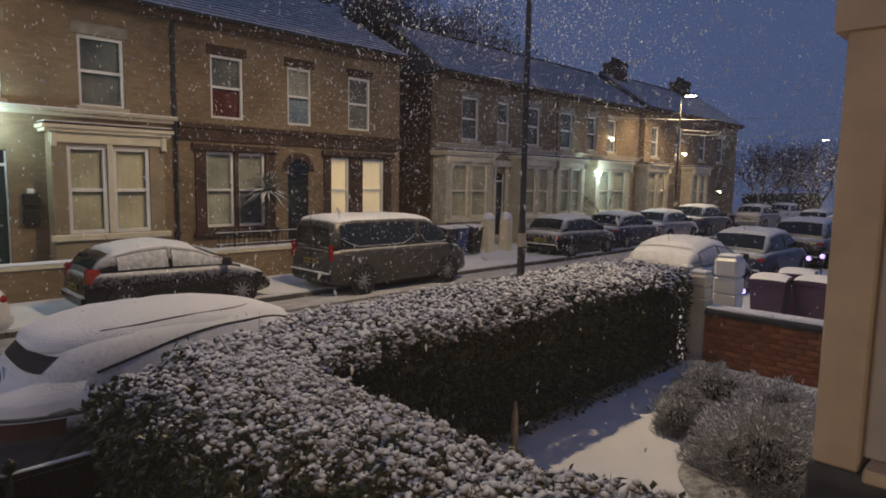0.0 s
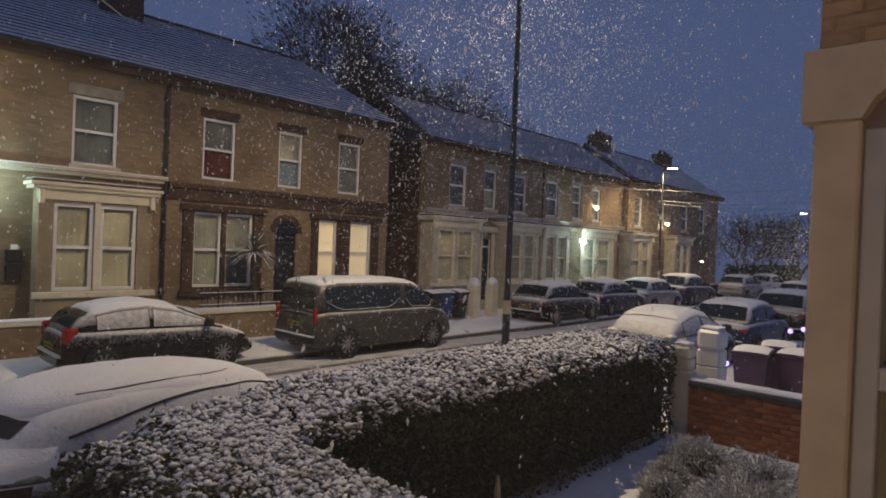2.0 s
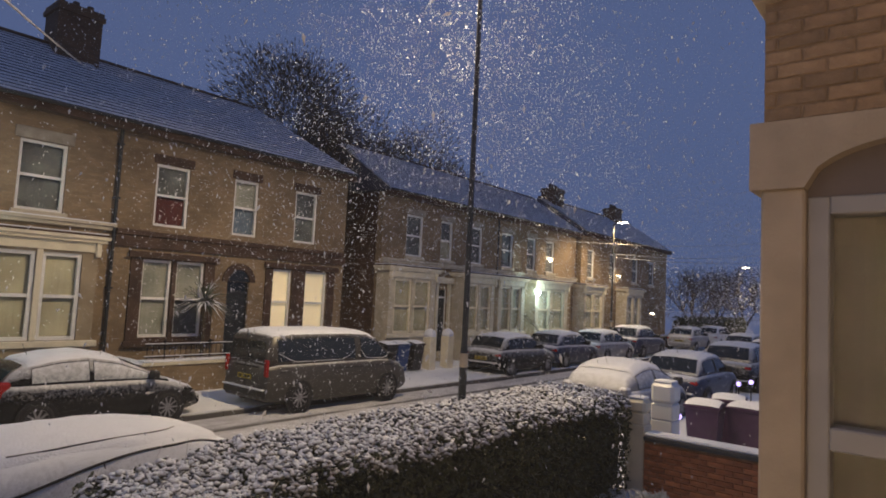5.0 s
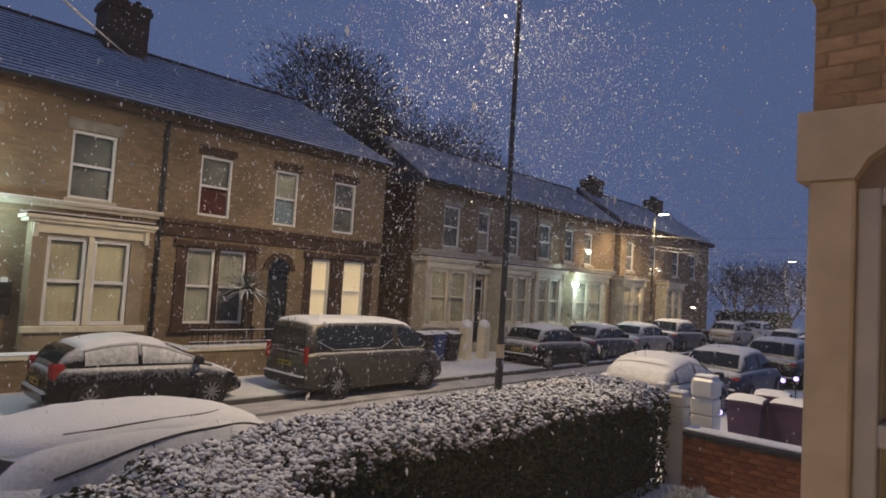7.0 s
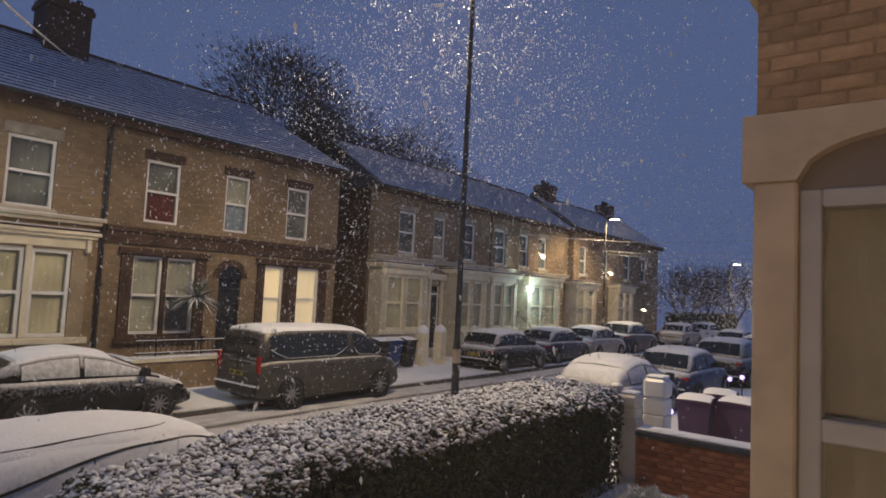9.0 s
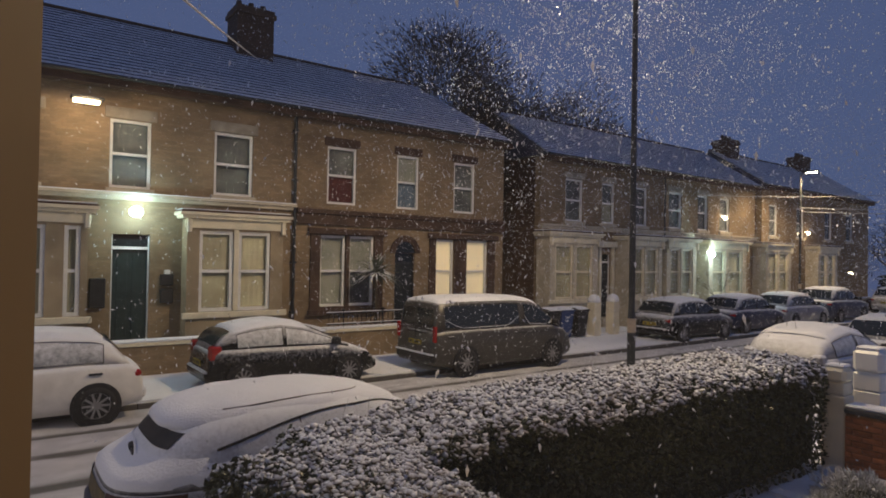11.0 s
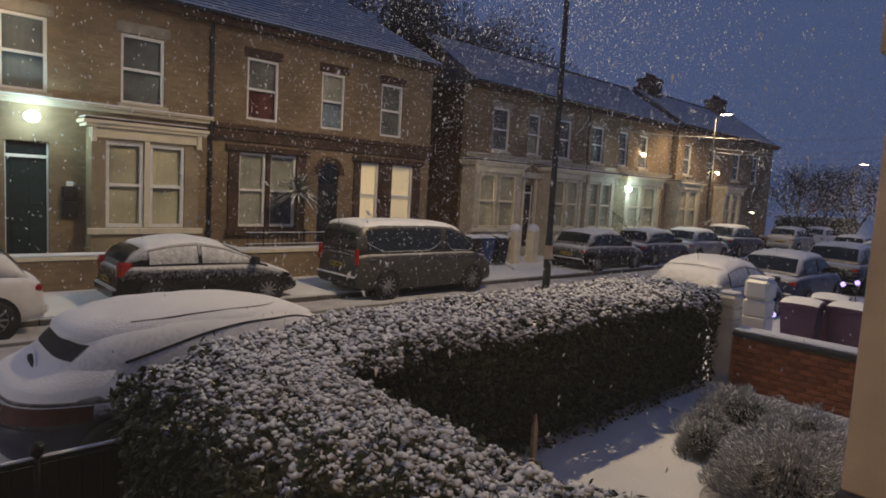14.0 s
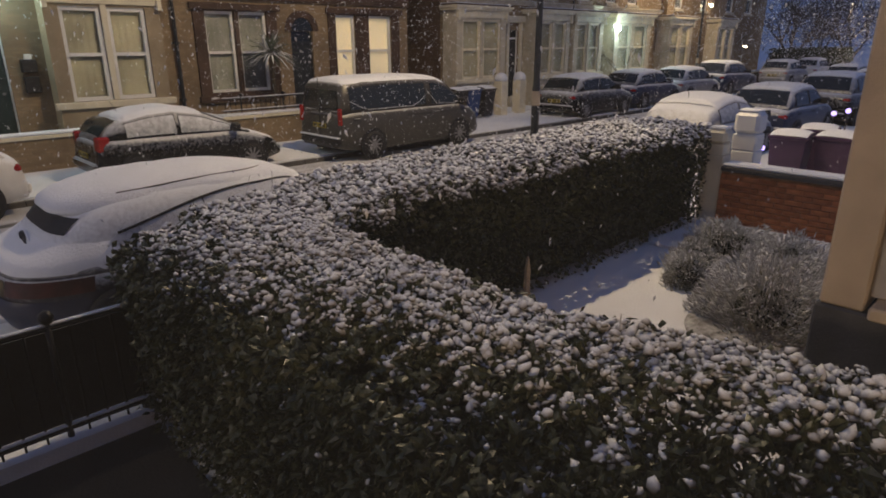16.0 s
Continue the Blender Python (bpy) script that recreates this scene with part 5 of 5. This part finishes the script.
poly = [(0.545, 2.5), (0.52, 2.62), (-0.6, 2.62), (-0.6, 1.9), (0.22, 1.9)]
lo = [b.verts.new((x, y, 0.13)) for x, y in poly]
hi = [b.verts.new((x, y, 4.3)) for x, y in poly]
b.faces.new(lo)
b.faces.new(hi)
for k in range(5):
    b.faces.new((lo[k], lo[(k + 1) % 5], hi[(k + 1) % 5], hi[k]))
part("corner_post", b, mat("brown_post", (0.27, 0.185, 0.095), 0.75, 0, 0.12, 1.5, 0.0), OB)
b = bmesh.new()
poly = [(0.60, 2.52), (0.68, 2.62), (2.26, 1.06), (2.16, 0.96)]
lo = [b.verts.new((x, y, 0.13)) for x, y in poly]
hi = [b.verts.new((x, y, 1.72)) for x, y in poly]
b.faces.new(lo)
b.faces.new(hi)
for k in range(4):
    b.faces.new((lo[k], lo[(k + 1) % 4], hi[(k + 1) % 4], hi[k]))
part("sill_wall", b, BRICK, OB)
b = bmesh.new()
box(b, 2.26, 3.985, 0.8, 1.0, 0.13, 6.4)
box(b, -6.0, -0.6, 2.3, 2.6, 0.13, 6.4)
part("front_wall", b, BRICK, OB)
for nm, d in (("wall_back", (-4.0, 4.0, -3.2, -3.0, 0.13, 4.4)), ("wall_left", (-4.2, -4.0, -3.2, 2.3, 0.13, 4.4)), ("wall_right", (2.4, 2.6, -3.0, 0.8, 0.13, 4.4)), ("floor", (-4.0, 2.4, -3.0, 0.95, 1.0, 1.1)), ("ceiling", (-4.0, 2.4, -3.0, 0.9, 4.2, 4.35))):
    tagged(boxpart(nm, d, mat("room_" + nm, (0.4, 0.36, 0.3), 0.9, 0, 0.1, 2, 0.1)), "plain plaster of the room behind the window", "wall", kind="structure")

# assumed lamp body for the room fill, never in view
g = thing("floor_lamp", "unseen lit floor lamp assumed in the dim room", "floor lamp", (-0.3, 0.82, 1.1))
boxpart("lamp_base", (-0.13, 0.13, -0.13, 0.13, 0, 0.03), ALLOY, g, bev=0.01)
b = bmesh.new()
cyl(b, (0, 0, 0.03), (0, 0, 0.93), 0.012, seg=10)
part("pole", b, ALLOY, g)
b = bmesh.new()
bmesh.ops.create_uvsphere(b, u_segments=12, v_segments=8, radius=0.045, matrix=Matrix.Translation((0, 0, 0.975)))
part("bulb", b, WALL_GLOW, g, "", True)

# the pane that the view looks through, slightly translucent to add haze over the darks
pm = bpy.data.materials.new("veil_window_pane")
pm.use_nodes = True
pn, pl_ = pm.node_tree.nodes, pm.node_tree.links
tr, tl, mxs = pn.new("ShaderNodeBsdfTransparent"), pn.new("ShaderNodeBsdfTranslucent"), pn.new("ShaderNodeMixShader")
tl.inputs["Color"].default_value = (0.85, 0.85, 0.85, 1)
mxs.inputs[0].default_value = 0.014
pl_.new(tr.outputs[0], mxs.inputs[1])
pl_.new(tl.outputs[0], mxs.inputs[2])
pl_.new(mxs.outputs[0], pn["Material Output"].inputs["Surface"])
b = bmesh.new()
c0, c1 = Vector((0.50, 2.60, 0)), Vector((2.2, 1.03, 0))
th = (c1 - c0).normalized().cross(Vector((0, 0, 1))) * 0.002
loft(b, [[c + th * k + Vector((0, 0, z)) for k, z in ((-1, 1.722), (1, 1.722), (1, 4.3), (-1, 4.3))] for c in (c0, c1)])
pane = part("pane", b, pm, OB, "clear window pane with a faint added haze veil")
pane.visible_shadow = False

# neighbour's garden: red wall, piers, path, lavender, bins
RW = thing("garden_wall", "red brick garden wall with a snow-covered dark coping", "wall")
boxpart("wall_body", (9.52, 9.72, -2.0, 5.42, 0.1, 0.9), MORTAR, RW)
wbod = bpy.data.objects[RW.children[0].name]
boxpart("coping", (9.46, 9.78, -2.0, 5.42, 0.902, 0.97), mat("dark_coping", (0.07, 0.07, 0.075), 0.8, 0, 0.2, 6, 0.2), RW, bev=0.012)
boxpart("snow_cap", (9.47, 9.77, -2.0, 5.41, 0.972, 1.02), SNOW, RW, bev=0.02)
brick_face(wbod, "y", 9.52, 3.2, 5.42, 0.12, 0.9, BRICK_RED)


def pillar(x, y, w, steps, m, label):
    g = thing("gate_pier", label, "gate pier", (x, y, 0.1), group="gate piers")
    for nm, z0, z1, ww, rnd_ in steps:
        b = bmesh.new()
        box(b, -ww / 2, ww / 2, -ww / 2, ww / 2, z0, z1, rnd_)
        o = part(nm, b, m, g)
    z0, z1, ww = steps[-1][1], steps[-1][2], steps[-1][3]
    boxpart("snow_cap", (-ww * 0.4, ww * 0.4, -ww * 0.4, ww * 0.4, z1 + 0.001, z1 + 0.04), SNOW, g, bev=0.015)
    return g


pillar(9.66, 5.57, 0.3, (("shaft", 0, 1.0, 0.29, 0.015), ("neck", 1.002, 1.16, 0.25, 0.015), ("cap", 1.162, 1.36, 0.29, 0.045)), CREAM, "cream painted gate pier with a stepped cap")
pillar(10.35, 5.42, 0.36, (("shaft", 0, 1.0, 0.34, 0.015), ("neck", 1.002, 1.25, 0.34, 0.02), ("cap", 1.252, 1.56, 0.36, 0.05)), WHITE, "white painted gate pier with a rounded cap")
boxpart("garden_path", (7.9, 9.5, 2.0, 5.6, 0.132, 0.17), SNOW)
tagged(bpy.data.objects["garden_path"], "snowy flagged path beside the red wall", "path", kind="structure")
# yard paving coloured near black, with the shade of the yard in it
boxpart("side_yard", (-6.0, 1.75, 2.62, 6.0, 0.132, 0.15), mat("shaded_flags", (0.022, 0.021, 0.02), 0.7, 0, 0.3, 3, 0.3))
g = thing("garden_stake", "pale wooden stake standing against the hedge", "stake", (5.1, 5.42, 0.13), 8)
b = bmesh.new()
loft(b, [[(-0.04, -0.02, 0), (0.04, -0.02, 0), (0.04, 0.02, 0), (-0.04, 0.02, 0)], [(-0.035, -0.015, 0.42), (0.035, -0.015, 0.42), (0.035, 0.015, 0.42), (-0.035, 0.015, 0.42)], [(-0.004, -0.01, 0.56), (0.004, -0.01, 0.56), (0.004, 0.01, 0.56), (-0.004, 0.01, 0.56)]])
part("stake", b, mat("pale_wood", (0.45, 0.33, 0.2), 0.8, 0, 0.3, 8, 0.2), g)
tagged(bpy.data.objects["side_yard"], "sheltered snow-free yard paving, darkened for its shade", "ground", kind="structure")


# soil bed; its dark colour also holds the shade of hedge and lavender
bm_ = bmesh.new()
bed = []
for x in np.linspace(5.5, 8.6, 32):
    yl, yh = 2.76, 4.25 + 0.18 * noise.noise((x * 1.3, 0, 5)) - 0.9 * max(0, (6.2 - x)) ** 2
    bed.append([(x, yl + (yh - yl) * f, 0.136 + 0.05 * math.sin(math.pi * f) + 0.02 * noise.noise((x * 4, f * 6, 1))) for f in np.linspace(0, 1, 14)])
sheet(bm_, bed)
tagged(part("flower_bed", bm_, dusted("shaded_soil", (0.045, 0.034, 0.026), 0.9, 0, 0.75, 1.5, 0.6, 11.0), None, smooth=True), "soil bed with thin patches of snow, darkened for shade", "flower bed", kind="structure")
FROST_SPIKE = dusted("frosted_spike", (0.13, 0.125, 0.085), 0.8, 0, -0.7, 0.9, 0.5, 14.0)


def lavender(x, y, r, h, n, seed):
    g = thing("lavender_bush", "frosted lavender bush with snow on its spikes", "bush", (x, y, 0.13), group="lavender bushes")
    rng = np.random.default_rng(seed)
    # dark body stands for the shade among the stems
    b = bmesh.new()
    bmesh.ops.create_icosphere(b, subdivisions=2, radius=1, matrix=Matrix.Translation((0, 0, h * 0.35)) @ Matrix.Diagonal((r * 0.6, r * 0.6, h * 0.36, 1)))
    part("bush_core", b, HEDGE_SHADE_CORE, g)
    u = rng.normal(size=(n, 3))
    u[:, 2] = np.abs(u[:, 2])
    u /= np.linalg.norm(u, axis=1)[:, None]
    p = u * np.array([r, r, h]) * (0.55 + 0.5 * rng.random((n, 1)))
    k = np.array([0.45 * noise.noise((q[0] * 3.2, q[1] * 3.2, q[2] * 3.2 + seed)) + 0.2 * noise.noise((q[0] * 9, q[1] * 9, q[2] * 9 + seed)) for q in p])[:, None]
    p = p * (1 + k)
    d = u * 0.5 + np.array([0, 0, 1.3])
    leaves("foliage", p, d * 1.0, 0.045, FROST_SPIKE, g, "", -0.2, 0.6, 0.17, seed)
    return g


lavender(6.45, 3.64, 0.60, 0.48, 9500, 21)
lavender(7.1, 3.75, 0.55, 0.50, 6000, 25)
lavender(8.2, 4.72, 0.50, 0.42, 4500, 22)
lavender(6.9, 4.62, 0.27, 0.36, 2500, 23)
lavender(7.35, 4.75, 0.30, 0.38, 2500, 26)
lavender(8.0, 3.95, 0.45, 0.42, 4500, 24)


def wheelie_bin(x, y, rz, m, snowy=True, h=1.0):
    g = thing("wheelie_bin", "dark purple wheelie bin with snow on its lid" if snowy else "black wheelie bin behind the garden wall", "bin", (x, y, 0.11), rz, group="wheelie bins")
    b = bmesh.new()
    loft(b, [[(-0.22, -0.24, 0.05), (0.22, -0.24, 0.05), (0.22, 0.24, 0.05), (-0.22, 0.24, 0.05)], [(-0.28, -0.34, h - 0.06), (0.28, -0.34, h - 0.06), (0.28, 0.34, h - 0.06), (-0.28, 0.34, h - 0.06)]])
    part("bin_body", b, m, g)
    b = bmesh.new()
    sheet(b, [[(xx, yy, h + 0.06 * (1 - (yy / 0.36) ** 2) - 0.05) for xx in np.linspace(-0.31, 0.31, 5)] for yy in np.linspace(-0.38, 0.36, 7)])
    r = bmesh.ops.extrude_face_region(b, geom=b.faces[:])
    for v in r["geom"]:
        if isinstance(v, bmesh.types.BMVert):
            v.co.z += 0.035
    part("lid", b, m, g)
    if snowy:
      b = bmesh.new()
      sheet(b, [[(xx, yy, h + 0.06 * (1 - (yy / 0.36) ** 2) - 0.013 + 0.05 * (1 - (xx / 0.3) ** 4) * (1 - (yy / 0.36) ** 4)) for xx in np.linspace(-0.29, 0.29, 9)] for yy in np.linspace(-0.35, 0.33, 9)])
      part("lid_snow", b, SNOW, g, "", True)
    for sx in (-0.2, 0.2):
        b = bmesh.new()
        cyl(b, (sx - 0.03, 0.26, 0.1), (sx + 0.03, 0.26, 0.1), 0.1, seg=14)
        part("wheel", b, RUBBER, g)
    return g


BIN_P = mat("purple_bin", (0.06, 0.025, 0.07), 0.5, 0, 0.2, 6, 0.05)
BIN_K = mat("black_bin", (0.015, 0.015, 0.018), 0.5, 0, 0.2, 6, 0.05)
BIN_B = mat("blue_bin", (0.02, 0.05, 0.16), 0.5, 0, 0.2, 6, 0.05)
wheelie_bin(12.5, 5.45, 95, BIN_P)
wheelie_bin(12.9, 4.8, 85, BIN_P)
wheelie_bin(13.7, 5.35, 100, BIN_P)
wheelie_bin(11.95, 17.6, 0, BIN_K, False, 1.05)
wheelie_bin(15.9, 16.95, 5, BIN_K)
wheelie_bin(16.6, 17.0, -4, BIN_B)
wheelie_bin(17.3, 16.95, 3, BIN_K)
for x, y, z in ((12.05, 5.8, 0.45), (11.9, 5.72, 0.75), (14.6, 5.4, 1.15), (14.75, 5.2, 1.2)):
    g = thing("garden_light", "small violet-white garden light", "light", (x, y, 0.11), group="garden lights")
    b = bmesh.new()
    cyl(b, (0, 0, 0), (0, 0, z), 0.012, seg=6)
    part("stem", b, BLACK, g)
    b = bmesh.new()
    bmesh.ops.create_icosphere(b, subdivisions=2, radius=0.05, matrix=Matrix.Translation((0, 0, z + 0.05)))
    part("globe", b, glow("violet_glow", (0.55, 0.42, 1.0), 1.6), g, "", True)


def railing(x0, x1, y, z0, z1, label, gap=0.12, knobs=()):
    g = thing("railing", label, "railing", (0, y, 0))
    b = bmesh.new()
    cyl(b, (x0, 0, z1), (x1, 0, z1), 0.018, seg=8)
    part("top_rail", b, IRON, g)
    b = bmesh.new()
    cyl(b, (x0, 0, z0), (x1, 0, z0), 0.018, seg=8)
    part("bottom_rail", b, IRON, g)
    for zz in (z0, z1):
        boxpart("rail_snow", (x0, x1, -0.016, 0.016, zz + 0.014, zz + 0.034), SNOW, g, bev=0.008)
    me = None
    for k in range(int((x1 - x0) / gap)):
        if me is None:
            b = bmesh.new()
            cyl(b, (0, 0, z0 - 0.15), (0, 0, z1), 0.008, seg=6)
            o = part("baluster", b, IRON, g)
            me = o.data
        else:
            o = new("baluster", me)
            o.parent = g
        o.location = (x0 + gap * (k + 0.5), 0, 0)
    for kx in knobs:
        b = bmesh.new()
        cyl(b, (kx, 0, 0.13), (kx, 0, z1 + 0.03), 0.02, seg=8)
        bmesh.ops.create_uvsphere(b, u_segments=12, v_segments=8, radius=0.045, matrix=Matrix.Translation((kx, 0, z1 + 0.07)))
        part("post", b, IRON, g, "", True)
    return g


railing(-3.0, 1.85, 6.1, 0.3, 1.0, "black iron railing with snow along its rails", knobs=(1.27, -0.6))
# black sheet added behind the rails in place of the shade there
boxpart("infill_panel", (-3.0, 1.84, 0.02, 0.035, 0.33, 0.97), BLACK, bpy.data.objects["railing"])
railing(7.7, 10.6, 17.0, 1.0, 1.3, "low scrolled iron railing on the garden wall", gap=0.14, knobs=(8.2, 9.4, 10.4))
boxpart("hedge_kerb", (-3.0, 1.85, 6.02, 6.28, 0.13, 0.24), SNOW)
tagged(bpy.data.objects["hedge_kerb"], "snowy stone kerb below the railing", "kerb", kind="structure")

# palm before the middle house
g = thing("cabbage_palm", "spiky cabbage palm dusted with snow before the window", "palm", (9.63, 17.8, 0.13))
b = bmesh.new()
cyl(b, (0, 0, 0), (0.02, 0, 1.0), 0.06, 0.05, 10)
cyl(b, (0.02, 0, 1.0), (0, 0, 2.25), 0.05, 0.04, 10)
part("trunk", b, BARK, g)
b = bmesh.new()
rng = random.Random(4)
for k in range(130):
    a, e = rng.uniform(0, 2 * math.pi), rng.uniform(-0.5, 1.3)
    L, w = rng.uniform(0.6, 0.85), 0.024
    d = Vector((math.cos(a) * math.cos(e), math.sin(a) * math.cos(e), math.sin(e)))
    sd = d.cross(Vector((0, 0, 1))).normalized() * w
    p = Vector((0, 0, 2.25))
    pts = [(p + d * 0.05, 0.6), (p + d * L * 0.5 + Vector((0, 0, -0.02)), 1), (p + d * L + Vector((0, 0, -0.25 * L)), 0.1)]
    sheet(b, [[q - sd * f, q + Vector((0, 0, -0.008)), q + sd * f] for q, f in pts])
part("fronds", b, dusted("frosted_frond", (0.09, 0.11, 0.07), 0.6, 0, -0.2, 0.7, 0.4), g)


# ---- trees behind the roofs ----
TWIG = mat("twig_mass", (0.085, 0.07, 0.056), 0.95, 0, 0.3, 5, 0)


def tree(x, y, z_top, rad, trunk_h, n, seed, rz=0.8):
    g = thing("tree", "tall bare winter tree, dark against the dusk", "tree", (x, y, -0.05), group="trees behind the houses")
    rng = random.Random(seed)
    b = bmesh.new()
    cyl(b, (0, 0, 0), (0, 0, trunk_h), 0.28, 0.2, 10)
    tips = []

    def grow(p, d, L, r, lev):
        q = p + d * L
        cyl(b, p, q, r, r * 0.65, 6 if lev < 2 else 4)
        if lev == 4:
            tips.append(q)
            return
        for _ in range(3):
            nd = (d + Vector((rng.gauss(0, 0.5), rng.gauss(0, 0.5), rng.gauss(0.1, 0.35)))).normalized()
            grow(q, nd, L * rng.uniform(0.62, 0.8), r * 0.6, lev + 1)
        tips.append(q)
    for k in range(4):
        a = k * 1.57 + rng.random()
        grow(Vector((0, 0, trunk_h * 0.95)), Vector((math.cos(a) * 0.5, math.sin(a) * 0.5, 0.9)).normalized(), min((z_top - trunk_h) * 0.3, rad * 0.55), 0.14, 0)
    part("trunk", b, TWIG, g)
    nr = np.random.default_rng(seed)
    u = nr.normal(size=(n, 3))
    u /= np.linalg.norm(u, axis=1)[:, None]
    c = np.array([0, 0, (z_top + trunk_h) / 2])
    hz = (z_top - trunk_h) / 2
    fac = np.array([0.8 + 0.45 * noise.noise((q[0] * 1.7 + seed, q[1] * 1.7, q[2] * 1.7)) + 0.2 * noise.noise((q[0] * 5 + seed, q[1] * 5, q[2] * 5)) for q in u])[:, None]
    p = c + u * np.array([rad, rad, hz]) * fac * nr.random((n, 1)) ** 0.38
    leaves("crown", p, u * 0.1, 0.15, TWIG, g, "", 0.0, 0.4, 0.16, seed)
    return g


tree(19.6, 28.0, 16.3, 4.6, 5.0, 22000, 31)
tree(25.0, 29.0, 14.4, 3.9, 5.0, 12000, 32)
tree(31.0, 30.0, 15.0, 4.2, 5.0, 12000, 33)
tree(16.25, 21.5, 10.6, 1.8, 1.2, 13000, 34)
tree(38.0, 32.0, 14.2, 3.9, 5.0, 9000, 35)
for k, (tx, ty, th) in enumerate(((62, 21, 9), (72, 19, 10), (84, 14, 11), (95, 8, 12), (100, 0, 12), (80, 24, 11), (110, 16, 13))):
    tree(tx, ty, th * 0.85, 6.0, 0.8, 3500, 40 + k)

# clipped hedge before the far houses
hb = thing("far_hedge", "dark clipped hedge beyond the parked cars", "hedge", (52.0, 16.4, 0.1))
rng2 = np.random.default_rng(9)
b = bmesh.new()
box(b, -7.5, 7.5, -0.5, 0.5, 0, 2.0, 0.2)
part("hedge_core", b, HEDGE_SHADE_CORE, hb)
pp = np.stack([rng2.uniform(-7.6, 7.6, 5000), rng2.choice([-0.55, 0.55], 5000) + rng2.normal(size=5000) * 0.05, rng2.uniform(0, 2.1, 5000)], 1)
leaves("foliage", pp, np.tile((0, 0, 0.3), (5000, 1)), 0.12, LEAF, hb, "", 0.2, 0.3, 0.5, 9)

# small bare tree before the lit door
g = thing("sapling", "thin bare sapling before the lit doorway", "tree", (27.1, 17.35, 0.12))
b = bmesh.new()
rng = random.Random(8)


def twig(p, d, L, r, lev):
    q = p + d * L
    cyl(b, p, q, r, r * 0.6, 5)
    if lev < 3:
        for _ in range(3):
            twig(q, (d + Vector((rng.gauss(0, 0.45), rng.gauss(0, 0.45), 0.1))).normalized(), L * 0.7, r * 0.6, lev + 1)


twig(Vector((0, 0, 0)), Vector((0, 0, 1)), 1.0, 0.035, 0)
part("trunk", b, BARK, g)

# overhead wires
for nm, p, q, sag in (("overhead_wire", (7.35, 20.9, 8.75), (-1.0, 2.6, 4.15), 0.1), ("overhead_wire", (26.9, 17.9, 5.9), (48.0, 12.0, 7.6), 0.3), ("overhead_wire", (32.7, 16.3, 5.6), (50.0, 12.0, 7.0), 0.3), ("overhead_wire", (32.7, 16.3, 5.4), (50.0, 10.0, 6.6), 0.3)):
    cu = bpy.data.curves.new(nm, "CURVE")
    cu.dimensions, cu.bevel_depth = "3D", 0.016
    sp = cu.splines.new("POLY")
    sp.points.add(16)
    for k in range(17):
        f = k / 16
        v = Vector(p).lerp(Vector(q), f)
        sp.points[k].co = (v.x, v.y, v.z - sag * 4 * f * (1 - f), 1)
    cu.materials.append(mat("cable", (0.5, 0.48, 0.45), 0.6, 0, 0.1, 5, 0))
    tagged(new(nm, cu), "thin pale overhead cable across the street", "cable")

# ---- falling snow ----
rng3 = np.random.default_rng(77)
N = 24000
px = rng3.uniform(1.5, 34, N)
py = rng3.uniform(3.4, 18.2, N)
pz = rng3.uniform(0.3, 11.5, N)
near = rng3.random(N) < 0.38
px = np.where(near, 9.0 + rng3.normal(size=N) * 2.8, px)
py = np.where(near, 8.8 + rng3.normal(size=N) * 2.0, py)
pz = np.where(near, 7.6 + rng3.normal(size=N) * 2.2, pz)
ok = (py > 3.4) & (pz > 0.3) & (px > 1.5)
fp = np.stack([px, py, pz], 1)[ok]
M2 = 45000
mid = np.stack([rng3.uniform(6, 36, M2), rng3.uniform(7.5, 18.0, M2), rng3.uniform(0.4, 11.0, M2)], 1)
M = 85000
far = np.stack([34 + 70 * rng3.random(M) ** 0.8, rng3.uniform(-4, 17.2, M), rng3.uniform(0.4, 10.5, M)], 1)
FLAKE = mat("snowflake", (0.85, 0.87, 0.9), 0.9, 0, 0.02, 3, 0)
fl = leaves("falling_snow", fp, np.tile((0.15, 0.0, -2.2), (len(fp), 1)), 0.026, FLAKE, None, "", 0.5, 0.9, 0.3, 78)
tagged(fl, "snowflakes falling through the lamplight", "snowfall", kind="stuff")


def flakes(name, pts, size, material, seed):
    """Small tetrahedral flakes in one mesh."""
    rng = np.random.default_rng(seed)
    n = len(pts)
    d = rng.normal(size=(n, 4, 3))
    d /= np.linalg.norm(d, axis=2)[:, :, None]
    V = (pts[:, None] + d * size * (0.6 + 0.8 * rng.random((n, 1, 1)))).reshape(-1, 3)
    F = (np.array([(0, 1, 2), (0, 3, 1), (1, 3, 2), (2, 3, 0)])[None] + np.arange(n)[:, None, None] * 4).reshape(-1, 3)
    me = bpy.data.meshes.new(name)
    me.from_pydata(V.tolist(), [], F.tolist())
    return link_mesh(name, me, material)


tagged(flakes("falling_snow", far, 0.04, FLAKE, 79), "distant snowfall veiling the end of the street", "snowfall", kind="stuff")
tagged(flakes("falling_snow", mid, 0.013, FLAKE, 80), "fine snow drifting over the road", "snowfall", kind="stuff")
